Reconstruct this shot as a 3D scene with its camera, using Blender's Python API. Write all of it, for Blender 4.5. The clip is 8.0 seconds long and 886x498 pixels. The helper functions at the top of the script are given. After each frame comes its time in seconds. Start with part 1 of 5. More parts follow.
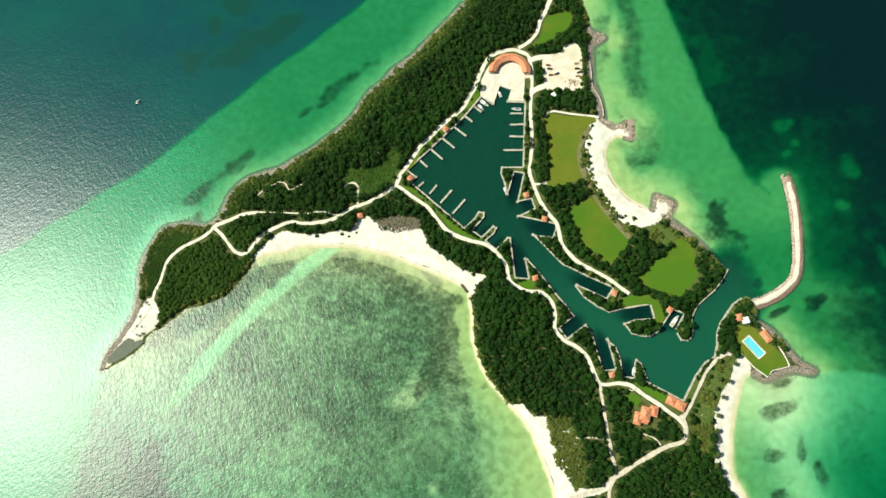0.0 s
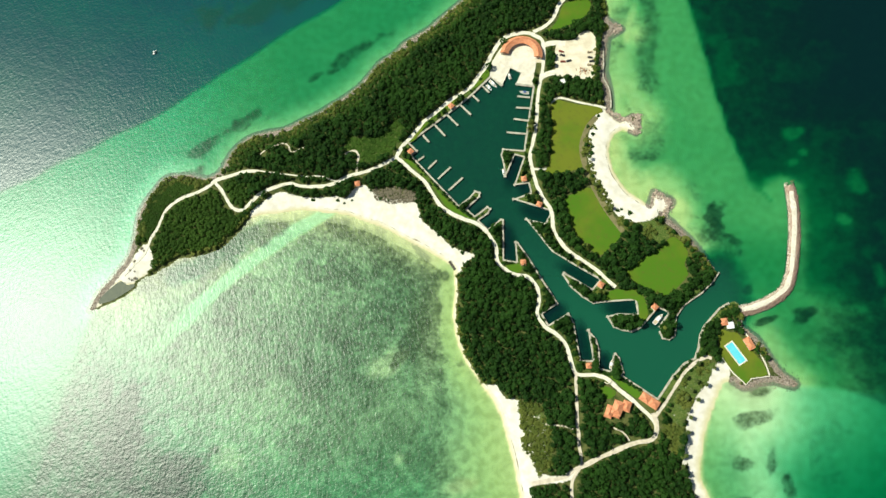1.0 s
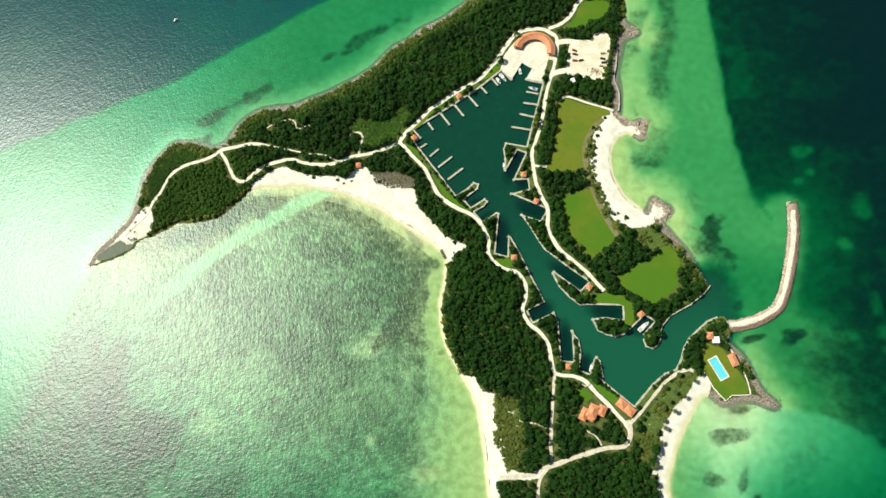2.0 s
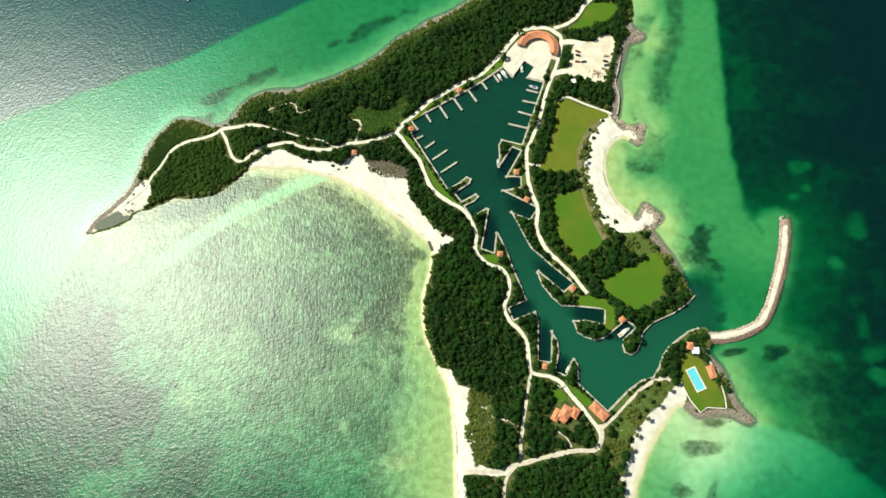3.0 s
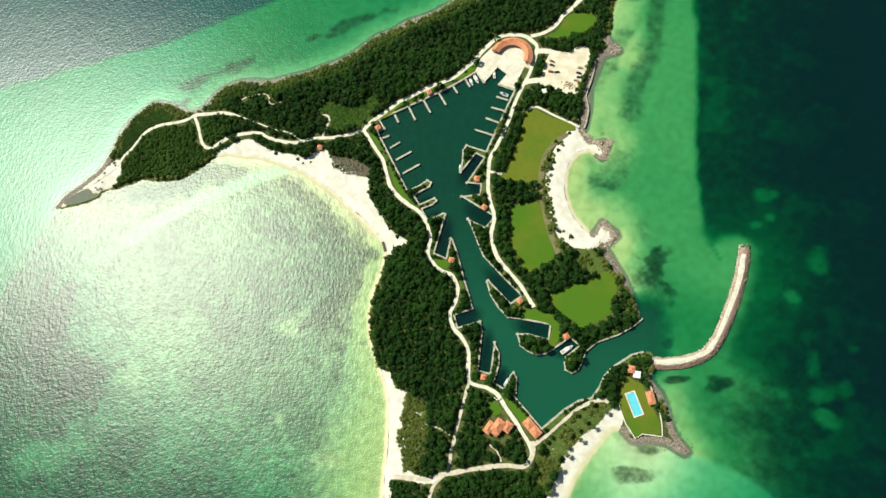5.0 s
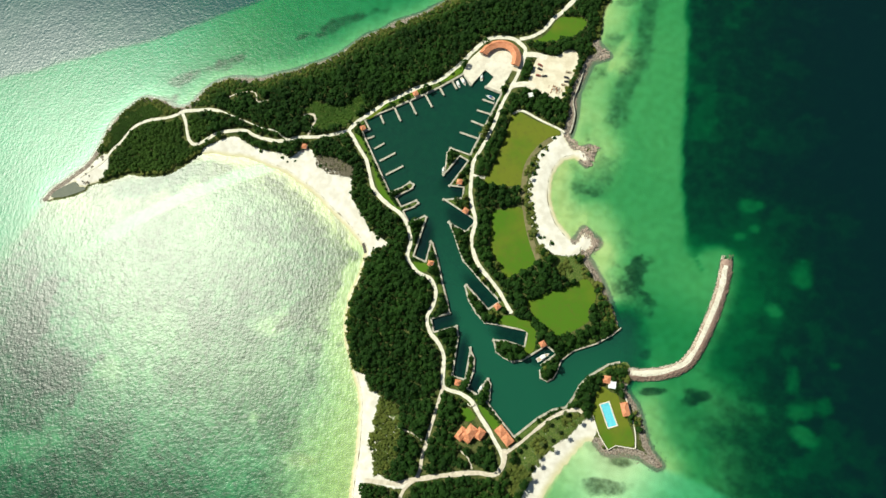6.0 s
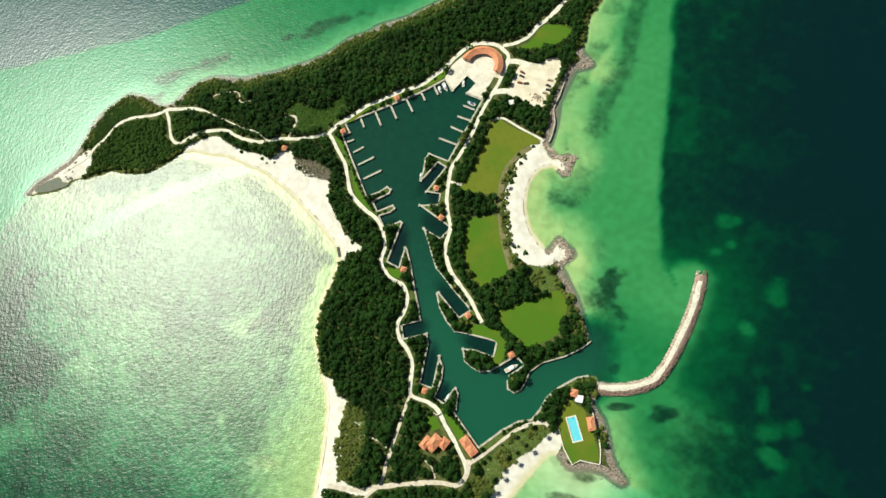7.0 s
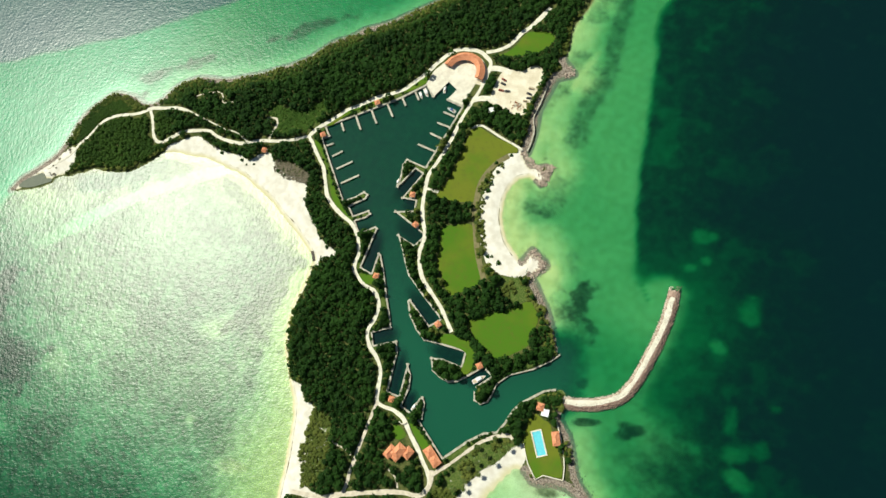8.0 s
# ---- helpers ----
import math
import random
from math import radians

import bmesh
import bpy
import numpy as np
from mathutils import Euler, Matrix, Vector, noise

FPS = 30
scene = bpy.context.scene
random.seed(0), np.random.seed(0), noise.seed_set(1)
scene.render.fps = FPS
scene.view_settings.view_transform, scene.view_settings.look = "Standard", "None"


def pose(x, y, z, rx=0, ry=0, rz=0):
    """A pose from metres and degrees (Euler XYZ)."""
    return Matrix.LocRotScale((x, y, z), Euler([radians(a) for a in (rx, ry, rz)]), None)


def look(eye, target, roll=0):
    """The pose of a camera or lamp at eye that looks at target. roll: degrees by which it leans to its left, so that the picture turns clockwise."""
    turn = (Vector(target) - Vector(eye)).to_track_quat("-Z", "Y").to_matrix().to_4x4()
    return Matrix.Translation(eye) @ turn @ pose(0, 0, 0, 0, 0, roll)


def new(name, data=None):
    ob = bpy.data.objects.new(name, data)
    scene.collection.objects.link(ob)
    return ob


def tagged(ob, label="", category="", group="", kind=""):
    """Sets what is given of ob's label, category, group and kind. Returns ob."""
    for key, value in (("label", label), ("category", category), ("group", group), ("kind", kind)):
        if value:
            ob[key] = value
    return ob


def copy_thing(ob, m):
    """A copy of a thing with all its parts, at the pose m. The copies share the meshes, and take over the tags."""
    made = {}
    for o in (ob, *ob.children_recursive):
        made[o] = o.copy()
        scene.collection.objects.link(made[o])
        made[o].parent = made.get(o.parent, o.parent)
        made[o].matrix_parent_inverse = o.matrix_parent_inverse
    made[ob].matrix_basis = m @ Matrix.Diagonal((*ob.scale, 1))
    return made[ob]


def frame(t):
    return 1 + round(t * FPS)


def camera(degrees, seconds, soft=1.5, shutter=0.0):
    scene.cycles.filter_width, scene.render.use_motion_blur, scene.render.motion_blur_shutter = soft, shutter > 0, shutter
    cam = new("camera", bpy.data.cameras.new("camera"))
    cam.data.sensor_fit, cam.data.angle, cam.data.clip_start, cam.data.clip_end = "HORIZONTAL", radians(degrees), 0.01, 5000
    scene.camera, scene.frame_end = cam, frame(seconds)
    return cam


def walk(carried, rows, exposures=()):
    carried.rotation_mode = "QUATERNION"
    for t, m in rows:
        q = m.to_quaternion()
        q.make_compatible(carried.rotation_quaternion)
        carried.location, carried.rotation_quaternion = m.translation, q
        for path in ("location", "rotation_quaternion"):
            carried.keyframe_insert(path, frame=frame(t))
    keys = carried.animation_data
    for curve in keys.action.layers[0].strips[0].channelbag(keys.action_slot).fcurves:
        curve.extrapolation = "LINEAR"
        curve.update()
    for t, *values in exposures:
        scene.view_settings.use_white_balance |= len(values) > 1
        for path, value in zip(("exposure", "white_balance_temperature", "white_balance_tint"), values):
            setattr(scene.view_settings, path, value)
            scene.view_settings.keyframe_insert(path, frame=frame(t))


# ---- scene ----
import itertools

cam = camera(65.0, 8.0, soft=1.5)
PATH = [
    (0, (57.52, 12.98, 545.02), (16.79, 144.13, 64.25), -18.02),
    (0.5, (72.67, 6.36, 542.74), (22.04, 133.51, 61.84), -19.43),
    (1, (87.94, 2.47, 540.16), (27.30, 126.26, 59.54), -20.81),
    (1.5, (102.69, 0.24, 538.07), (32.10, 120.94, 58.02), -22.12),
    (3, (147.95, 1.46, 532.83), (50.46, 115.38, 55.84), -25.49),
    (3.5, (164.45, 6.55, 529.80), (60.21, 118.61, 53.80), -26.26),
    (4, (180.59, 13.13, 526.60), (70.56, 123.60, 51.53), -26.94),
    (4.5, (194.68, 18.76, 523.48), (79.25, 127.69, 49.34), -27.64),
    (6, (230.46, 37.63, 511.56), (99.62, 140.92, 40.16), -29.99),
    (6.5, (243.62, 46.37, 507.65), (107.74, 147.45, 37.20), -30.73),
    (7, (256.62, 56.15, 503.84), (115.73, 154.88, 34.37), -31.41),
    (7.5, (268.92, 66.30, 500.10), (123.34, 162.36, 31.51), -32.11),
    (8, (281.15, 76.88, 496.02), (130.76, 170.03, 28.36), -32.82),
]
walk(cam, [(t, look(eye, target, roll)) for t, eye, target, roll in PATH], [(0.0, 0.37, 6850.0, -6.0), (8.0, 0.25, 6850.0, -3.5)])

# ---- daylight: a high clear sun in the west, blue sky ----
SUN_UP, SUN_AZIMUTH = 54.5, -83.0
sun_dir = Vector((math.sin(radians(SUN_AZIMUTH)) * math.cos(radians(SUN_UP)), math.cos(radians(SUN_AZIMUTH)) * math.cos(radians(SUN_UP)), math.sin(radians(SUN_UP))))
world = bpy.data.worlds.new("sky")
scene.world = world
world.use_nodes = True
sky = world.node_tree.nodes.new("ShaderNodeTexSky")
sky.sky_type, sky.sun_disc = "NISHITA", False
sky.sun_elevation, sky.sun_rotation = radians(SUN_UP), radians(SUN_AZIMUTH)
world.node_tree.nodes["Background"].inputs["Strength"].default_value = 0.055
world.node_tree.links.new(sky.outputs["Color"], world.node_tree.nodes["Background"].inputs["Color"])
sun_data = bpy.data.lights.new("sun", "SUN")
sun_data.energy, sun_data.angle, sun_data.color = 4.5, radians(0.53), (1.0, 0.965, 0.90)
sun = new("sun", sun_data)
sun.matrix_world = look(sun_dir * 900, (0, 0, 0))

# ---- the plan, in metres: shores, quays, roads and clearings ----
COAST_NW = [(30, 389.5), (12.5, 370), (-3.5, 353), (-13, 342), (-26, 332), (-34.5, 325.5), (-40, 317), (-52.5, 306.5), (-59.5, 296.5), (-66.5, 285),
    (-74.5, 276.5), (-82.5, 269), (-91, 263), (-99.5, 255.5), (-113, 247.5), (-126.5, 239), (-136.5, 235.5), (-151.5, 231.5), (-161, 226.5), (-169,
    218.5), (-174, 210), (-176.5, 202.5), (-182, 192), (-193, 187), (-203, 189.5), (-214, 189), (-225, 187), (-231.5, 181.5), (-236, 172.5), (-241,
    163.5), (-244, 154), (-244.5, 144), (-243.5, 135), (-244, 123.5), (-246, 112), (-252, 100.5), (-258.5, 89.5), (-265.5, 79.5), (-268, 69), (-269,
    66)]
COAST_SPIT = [(-262.5, 67.5), (-251, 73.5), (-240, 81), (-234, 87), (-232, 93.5), (-227.5, 97.5), (-219.5, 101), (-215.5, 105), (-207.5, 110.5),
    (-201.5, 116), (-188.5, 118.5), (-173.5, 123.5), (-165, 129), (-157.5, 137.5), (-152.5, 145), (-147.5, 153), (-138.5, 158.5), (-118.5, 163), (-98,
    166.5), (-84, 165), (-65.5, 164.5), (-45.5, 159.5), (-31, 155.5), (-16, 149), (-1.5, 143), (16, 135), (29.5, 127.5)]
COAST_BAY = [(31.5, 117), (33, 103), (33.5, 86.5), (37.5, 71.5), (46, 55), (57.5, 40.5), (66, 30.5), (75, 19), (83, 0), (89.5, -19), (96, -41), (107,
    -67), (119, -94)]
COAST_E = [(139, 410), (135.5, 387.5), (139.5, 370), (141, 356), (146.5, 352.5), (152.5, 348.5), (147, 344), (141.5, 340), (140.5, 322.5), (140, 309.5),
    (143.5, 295.5), (146, 282.5), (147, 273), (145, 271), (155, 263), (165.5, 269), (171, 265), (168.5, 250.5), (163, 253), (157, 254.5), (151,
    250.5), (147.5, 241.5), (148, 228), (153.5, 214.5), (163, 202), (174, 194), (181.5, 191), (184, 202), (192, 199), (199, 194.5), (193,
    184), (198.5, 178), (208.5, 169), (217, 160), (226, 149), (233.5, 138.5)]
COAST_SE = [(241, 116.5), (247.5, 118), (252.5, 107.5), (251.5, 100.5), (256, 96.5), (261.5, 92.5), (268.4, 83.5), (274.8, 74), (280, 67), (286.5, 63.3), (290.5, 60.5), (288, 58), (281, 59), (274, 61),
    (269, 59.5), (263, 58.5), (257.7, 54.5), (252, 54), (246.5, 57.5), (240, 57), (234, 45), (228, 27), (224, 7), (223, -13), (227, -20.5), (232.5, -36), (237.5, -58.5)]
HARB_W = [(-18, 231), (-10.5, 224.5), (-15, 220), (29, 179), (36.5, 186), (41, 192.5), (45.5, 191.5), (45.5, 187.5), (36, 176.5), (43, 171), (52.5,
    180), (55.5, 178), (53.5, 173.5), (46.5, 167.5), (54.5, 160.5), (64, 170), (66.5, 169.5), (69.5, 136.5), (79.5, 135.5), (77, 152), (79.5, 151.5),
    (88, 141), (98.5, 126), (108.5, 113), (114, 104.5), (102.5, 95.5), (108, 87.5), (122.5, 98), (127, 91), (134, 62.5), (143, 63.5), (138, 86.5),
    (144.5, 80), (147.5, 71.5), (148, 58), (156.5, 57), (157.5, 68), (159, 70.5), (162.5, 67.5), (166, 56.5), (164, 55), (191, 40)]
HARB_N = [(1, 249), (14, 261.5), (30.5, 278), (45.5, 296.5), (55, 288.5), (59.5, 303), (60.5, 306), (70.5, 301.5), (67, 290.5), (81.5, 289.5), (78,
    230.5)]
HARB_E = [(78, 230.5), (60.5, 231), (59.5, 225.5), (62.5, 216), (64.5, 206.5), (66.5, 210.5), (71, 226), (78.5, 224.5), (72.5, 199.5), (84, 202),
    (86.5, 194), (72.5, 187.5), (104, 179.5), (100, 169), (84, 171.5), (92.5, 162.5), (100.5, 153), (107, 146), (115.5, 141.5), (125.5, 136), (145,
    126.5), (139.5, 118.5), (117, 130), (116, 128), (122.5, 119), (132, 111.5), (141, 107), (150, 109), (172.5, 112.5), (174.5, 102), (160, 101),
    (151.5, 98), (157, 90), (164, 88), (171, 87.5), (177, 91), (182.5, 98), (189.5, 108), (197.5, 105), (190.5, 94)]
HARB_MOUTH = [(191, 89.5), (193.5, 84.5), (199, 84), (202.5, 87.5), (203.5, 93), (203.5, 102), (209, 111.5), (222, 122), (230.5, 132), (234.5, 139)]
HARB_S = [(191, 40), (201.5, 58), (209.5, 68), (217, 72.5), (219.5, 81), (220.5, 90), (223.5, 97.5), (229, 105), (234.5, 112), (241, 116.5)]
BREAK = [(249, 110.8), (259, 113.8), (271.5, 120.3), (282.3, 129.6), (287, 141.5), (289.2, 156.5), (290.4, 173.2), (290.4, 190.6), (289, 206.5), (287.8, 213.5)]
ROAD_WEST = [(-228, 132.5), (-224.5, 140.5), (-221.5, 153.5), (-216.5, 161.5), (-208, 168.5), (-196, 174), (-188, 179.5), (-181, 186.5), (-169,
    191.5), (-157, 196), (-146, 197.5)]
ROAD_LOOP = [(-181.5, 184), (-174.5, 177.5), (-167, 168), (-161.5, 162.5), (-154, 161), (-148.5, 166.5), (-142.5, 174.5), (-134, 181), (-122, 186),
    (-114.5, 188), (-106, 186.5), (-90, 187), (-78, 190.5), (-71, 195), (-64, 199), (-53, 202.5), (-40, 209), (-28, 217.5)]
TRAIL_8 = [(-146, 197.5), (-133, 196.5), (-120.5, 196), (-104, 195), (-90, 196), (-76, 192.5)]
ROAD_MAIN = [(-28, 217.5), (-23, 229), (-16, 239), (-7.5, 252), (2, 261.5), (11.5, 271.5), (24, 281.5), (29.5, 287.5), (34.5, 296.5), (40, 306.5),
    (44.5, 319), (48, 327.5), (54.5, 335), (65, 339), (74, 339.5), (82, 336.5), (86.5, 332.5), (88, 321.5), (88.5, 308), (88, 297)]
ROAD_EAST = [(87.5, 297.5), (86, 279), (86.5, 266), (86.5, 252.5), (85, 239), (83.5, 226.5), (85.5, 216.5), (89.5, 204), (96, 191.5), (104, 179.5),
    (106, 167.5), (111, 157.5), (118.5, 148.5), (130, 141), (141.5, 134), (157, 121)]
ROAD_HARBOUR = [(-28, 217.5), (-16.5, 209), (-3, 199), (5.5, 188.5), (14.5, 177.5), (26.5, 170.5), (43, 165), (54, 158), (61.5, 147.5), (65, 134),
    (76, 126), (88.5, 124), (96.5, 117.5), (99.5, 107), (99, 95), (105, 86), (114.5, 80.5), (122.5, 73), (126.5, 61), (130.5, 53), (136.5, 52),
    (144.5, 52.5), (153.5, 51), (164, 43), (173, 36.5), (181, 30.5), (186.5, 26), (191, 19.5), (190, 11.5)]
ROAD_SOUTH = [(130.5, 53), (131.5, 41), (133, 28.5), (134.5, 14), (135.5, 4), (137.5, -6), (137.5, -15), (132.5, -26), (133.5, -38.5), (136, -57)]
ROAD_CROSS = [(104, -30.3), (115, -27), (126.5, -23), (133.5, -17.5), (141, -13), (151.5, -6.5), (162.5, -0.5), (175.5, 6), (187, 9.5),
    (190.5, 15), (191, 21.5), (188, 29)]
ROAD_BASIN = [(189, 24.5), (193.5, 32.5), (198.5, 40.5), (204.5, 51.5), (209.5, 60), (216.5, 68), (225, 73.5), (229.5, 73)]
ROAD_NORTH = [(78, 341), (86.5, 346), (93.5, 354.5), (97.5, 366.5), (102.5, 375), (106.5, 386), (110, 397.5)]
PATH_LAWN = [(161, 166.5), (150, 180.5), (140, 196), (131, 212.5), (127, 226), (125, 235.5), (126.5, 246.5), (129.5, 255.5), (135.5, 264)]
LAWN_1 = [(98, 273.5), (102.5, 278), (111, 276), (124, 274), (135, 274.5), (140.5, 269.5), (133, 264.5), (127.5, 254.5), (126, 241), (127, 231), (129,
    221.5), (120.5, 216), (109.5, 213), (98, 211), (100, 223.5), (100, 239), (99.5, 252), (98.5, 265)]
LAWN_2 = [(114.5, 191), (122, 196.5), (130, 201), (137, 200), (141.5, 189.5), (148, 180), (155, 173), (160.5, 168), (158.5, 161), (151, 152), (144.5,
    146), (137.5, 149), (130.5, 156), (122.5, 164.5), (120, 173.5), (116.5, 182)]
LAWN_3 = [(165, 133.5), (170, 139), (176, 145), (184, 151), (190.5, 156.5), (196, 163.5), (200, 165.5), (207, 160.5), (211, 152.5), (208.5, 144), (211.5, 136.5), (205.5, 127.5), (196, 118), (186.5, 120), (176.5, 123.5),
    (169.5, 128.5)]
LAWN_4 = [(237, 74.5), (245, 63.8), (253.5, 57), (257.7, 61.3), (264, 63), (269, 65.5), (266, 72.5), (260.2, 79.6), (253, 87.5), (247.5, 94), (243, 94), (236.5, 95.5), (233.8, 91.5), (234.7, 83.2)]
LAWN_5 = [(86.5, 340.5), (94, 347), (98.5, 355.5), (101, 366.5), (106, 372), (120, 375.5), (125.5, 372), (124, 362.5), (118, 355.5), (106.5, 348),
    (94, 343.5)]
LAWN_6 = [(150.5, 115), (156.5, 119.5), (165.5, 120), (174.5, 120.5), (179.5, 113.5), (182, 105.5), (181.5, 99), (176, 98.5), (173.5, 112), (157.5,
    111.5), (150.5, 110)]
PLAZA = [(44, 297), (44.5, 310), (48.5, 319), (51.5, 324.5), (59, 319.5), (71, 326.5), (81.5, 326), (83, 316.5), (82, 305), (81, 290.5), (67.5,
    291.5), (70.5, 301.5), (61, 305.5), (55.5, 289.5)]
CARPARK = [(101, 333), (113, 335), (118.5, 342), (125.5, 344), (131.5, 337), (132, 320.5), (131.5, 301.5), (121, 298), (109, 300), (101, 299.5),
    (98.5, 311.5), (98, 326.5)]
BEACH_1 = [(-144.5, 160), (-135.5, 171), (-125, 180), (-114, 179), (-102, 176.5), (-89, 177), (-73.5, 179.5), (-65, 177), (-60.5, 187), (-51.5, 191),
    (-41.5, 184), (-27, 180), (-14.5, 181.5), (-5.5, 177.5), (0.5, 163.5), (11.5, 156.5), (25, 145), (36, 140.5), (46.5, 138.5), (39, 131.5), (34,
    125.5), (29.5, 127.5), (16, 135), (-1.5, 143), (-16, 149), (-31, 155.5), (-45.5, 159.5), (-65.5, 164.5), (-84, 165), (-98, 166.5), (-118, 162),
    (-138, 157.5)]
BEACH_2 = [(65.5, 36.5), (77, 28.5), (91, 28.5), (92.5, 16), (96.5, 4), (97, -2), (106, -5.5), (105.5, -18.5), (111.5, -22.5), (122.5, -23), (137.5,
    -16), (135, -23), (119.5, -28), (103.5, -32), (103, -42), (102.5, -56.5), (96.5, -58), (94.5, -42.5), (88, -19.5), (81.5, -0.5), (73, 18.5)]
BEACH_3 = [(135.5, 266.5), (141, 274), (146.5, 270), (155.5, 267.5), (159.5, 258.5), (153, 251), (149, 243.5), (148.5, 234), (152, 223), (158.5,
    210.5), (166.5, 201.5), (177, 194), (186.5, 186.5), (188.5, 182), (179.5, 177), (169, 175), (159, 177), (150.5, 185.5), (142, 197), (136, 209.5),
    (132, 220.5), (130, 232.5), (130, 245), (132, 256)]
BEACH_4 = [(235, 73), (241, 70), (243.5, 58.5), (234.5, 50.5), (227, 38.5), (223.5, 22.5), (220, 7), (209.5, -8), (212, 13), (211.5, 25), (215.5, 36),
    (220, 45.5), (226.5, 54.5), (230.5, 65)]
BEACH_SPIT = [(-268.5, 67), (-262.5, 79), (-248.5, 98.5), (-241, 113), (-232.5, 126.5), (-224.5, 117.5), (-222, 107), (-225.5, 100), (-232.5, 95.5),
    (-237.5, 88.5), (-245, 92), (-251.5, 87), (-259, 78.5), (-259.5, 70)]
LINE_NWDEEP = [(-900, -80), (-640, 20), (-480, 95), (-397, 143), (-370, 164), (-324, 191), (-277, 221), (-239, 247), (-201, 278), (-143, 327), (-103, 358), (-60, 393), (0, 450),
    (60, 520), (140, 640)]
# the edge of the outer sea: down the sand bank, round the breakwater and the pool headland, and out along a shoal
LINE_EDEEP = [(230, 640), (206, 520), (194.5, 440), (194, 413), (204, 382), (213, 354), (220, 330), (227, 303), (235, 281), (242.5, 254), (251, 231), (259, 216), (265, 210), (272, 219),
    (281, 223), (288, 222), (290.5, 206), (290.5, 173), (289, 156), (286, 140), (281, 128), (271, 120.5), (250, 110.5), (252, 104), (262, 88), (274, 72), (288, 61), (311, 61), (331, 55.5),
    (352, 48), (400, 25), (520, -30), (700, -110)]
# between the windward bank and the bay: along the island, off the point of the spit
LINE_POINT = [(-520, -420), (-380, -250), (-299, -88), (-286, -38), (-276, 10), (-265, 64), (-240, 100), (-222, 140), (-180, 178), (-100, 195), (-20, 225), (40, 310), (90, 400), (150, 640)]
WEED_BAND = [(162, 470), (166, 425), (170, 395), (176, 368), (176, 345), (174, 325), (178, 298)]
STREAK = [(-80, 166), (-107.4, 146), (-129.9, 126), (-147.5, 108.9), (-169.3, 86.3), (-190.3, 59.4), (-206.8, 37.4)]
LAWN_7 = [(-20.5, 234), (-12, 248), (2.5, 263.5), (17.5, 277), (32.5, 290.5), (40, 303), (43.5, 298.5), (36, 288), (24, 279), (11.5, 265), (-3.5,
    251), (-14.5, 233.5)]
LAWN_8 = [(-20.5, 215), (-16, 216), (3.8, 197.6), (22.4, 180.2), (33.2, 172.8), (42, 168), (47, 164.6), (39.5, 168), (25.5, 173), (16, 180.5), (6.5, 194),
    (-7, 206)]
LAWN_9 = [(156, 53.5), (161, 51.5), (178, 43.5), (176, 38.5), (168.5, 43), (161.5, 48)]
LAWN_11 = [(149.9, 45), (156.8, 44.2), (161, 41), (156.4, 36), (150.3, 38.5)]
BRUSHLAND = [(-45, 187), (-33, 190.5), (-20, 190), (-8, 187), (-6, 181), (-14, 178), (-28, 175.5), (-40, 180)]
LAWN_10 = [(73, 132.5), (82.5, 133.5), (84, 128.5), (78.5, 126), (70.5, 129.5)]
SCRUB_1 = [(-73.5, 222), (-70, 234), (-53.5, 232.5), (-39.5, 238.5), (-33.5, 251), (-25, 245), (-27.5, 233.5), (-33.5, 221), (-46, 212.5), (-58,
    209.5), (-59.5, 220)]
SCRUB_2 = [(198, 27), (204, 42.5), (211, 56), (219.5, 66), (228.5, 70), (232.5, 70), (226, 56.5), (218, 45.5), (212.5, 33.5), (209, 22), (207, 6.5),
    (203.5, 1), (197.5, 14)]
SCRUB_3 = [(89, 28), (103, 25.5), (113, 14), (116, -2.5), (116, -17), (107.5, -24), (101, -11.5), (95.5, -0.5), (92.5, 16)]
SCRUB_4 = [(-239.5, 135.5), (-240, 152.5), (-232.5, 171.5), (-222.5, 181.5), (-203.5, 184.5), (-192, 184.5), (-206.5, 172), (-219, 160.5), (-224.5,
    147), (-231, 129.5)]
SCRUB_5 = [(173, 174), (182, 178), (192, 174), (198, 169), (195.5, 164), (189.6, 159.4), (181, 162), (174, 166.5)]
EASTPATH = [(138, 331), (139, 314.5), (139.5, 301.5), (144.5, 290.5), (146.5, 280), (147, 273)]
POOLWALL = [(249, 99), (253.5, 94), (258, 88.5), (263, 81), (267.5, 73), (270.5, 64.5)]
TERRACE_WALL = [(237, 74), (241, 68.5), (245, 63.4), (254, 56.2), (257.7, 61), (264, 62.4), (270.5, 64)]
FINGER_N = [(-7.5, 239), (-1.5, 233), (1.5, 249), (11.5, 239.5), (10.5, 259.5), (21.5, 249.5), (20, 270), (31.5, 260), (29.5,
    279.5), (37, 273), (38, 288), (45, 281.5), (46, 296), (55, 288.5)]
FINGER_W = [(-9, 216), (-4.5, 220), (0.5, 209.5), (6.5, 217), (9.5, 201), (19, 212), (19.5, 191.5), (30, 203.5)]
FINGER_E = [(66.5, 290.5), (81.5, 289.5), (69, 279.5), (79.5, 279), (68.5, 269), (80, 269), (67.5, 258.5), (80, 257.5), (62.5, 246), (79.5, 245.5)]
CARS = [(103, 323), (104, 319.5), (105, 313.5), (110, 314.5), (127, 323.5), (127.5, 318.5), (129, 315), (127.5, 311.5), (105.5, 294)]
PALMS = [(217, 55), (214, 47.5), (211.5, 41.5), (212.5, 33.5), (209, 26), (210, 17), (209, 13), (207, 7), (209, -0.5), (210, -6.5), (219.5, 68.5),
    (210, 58)]
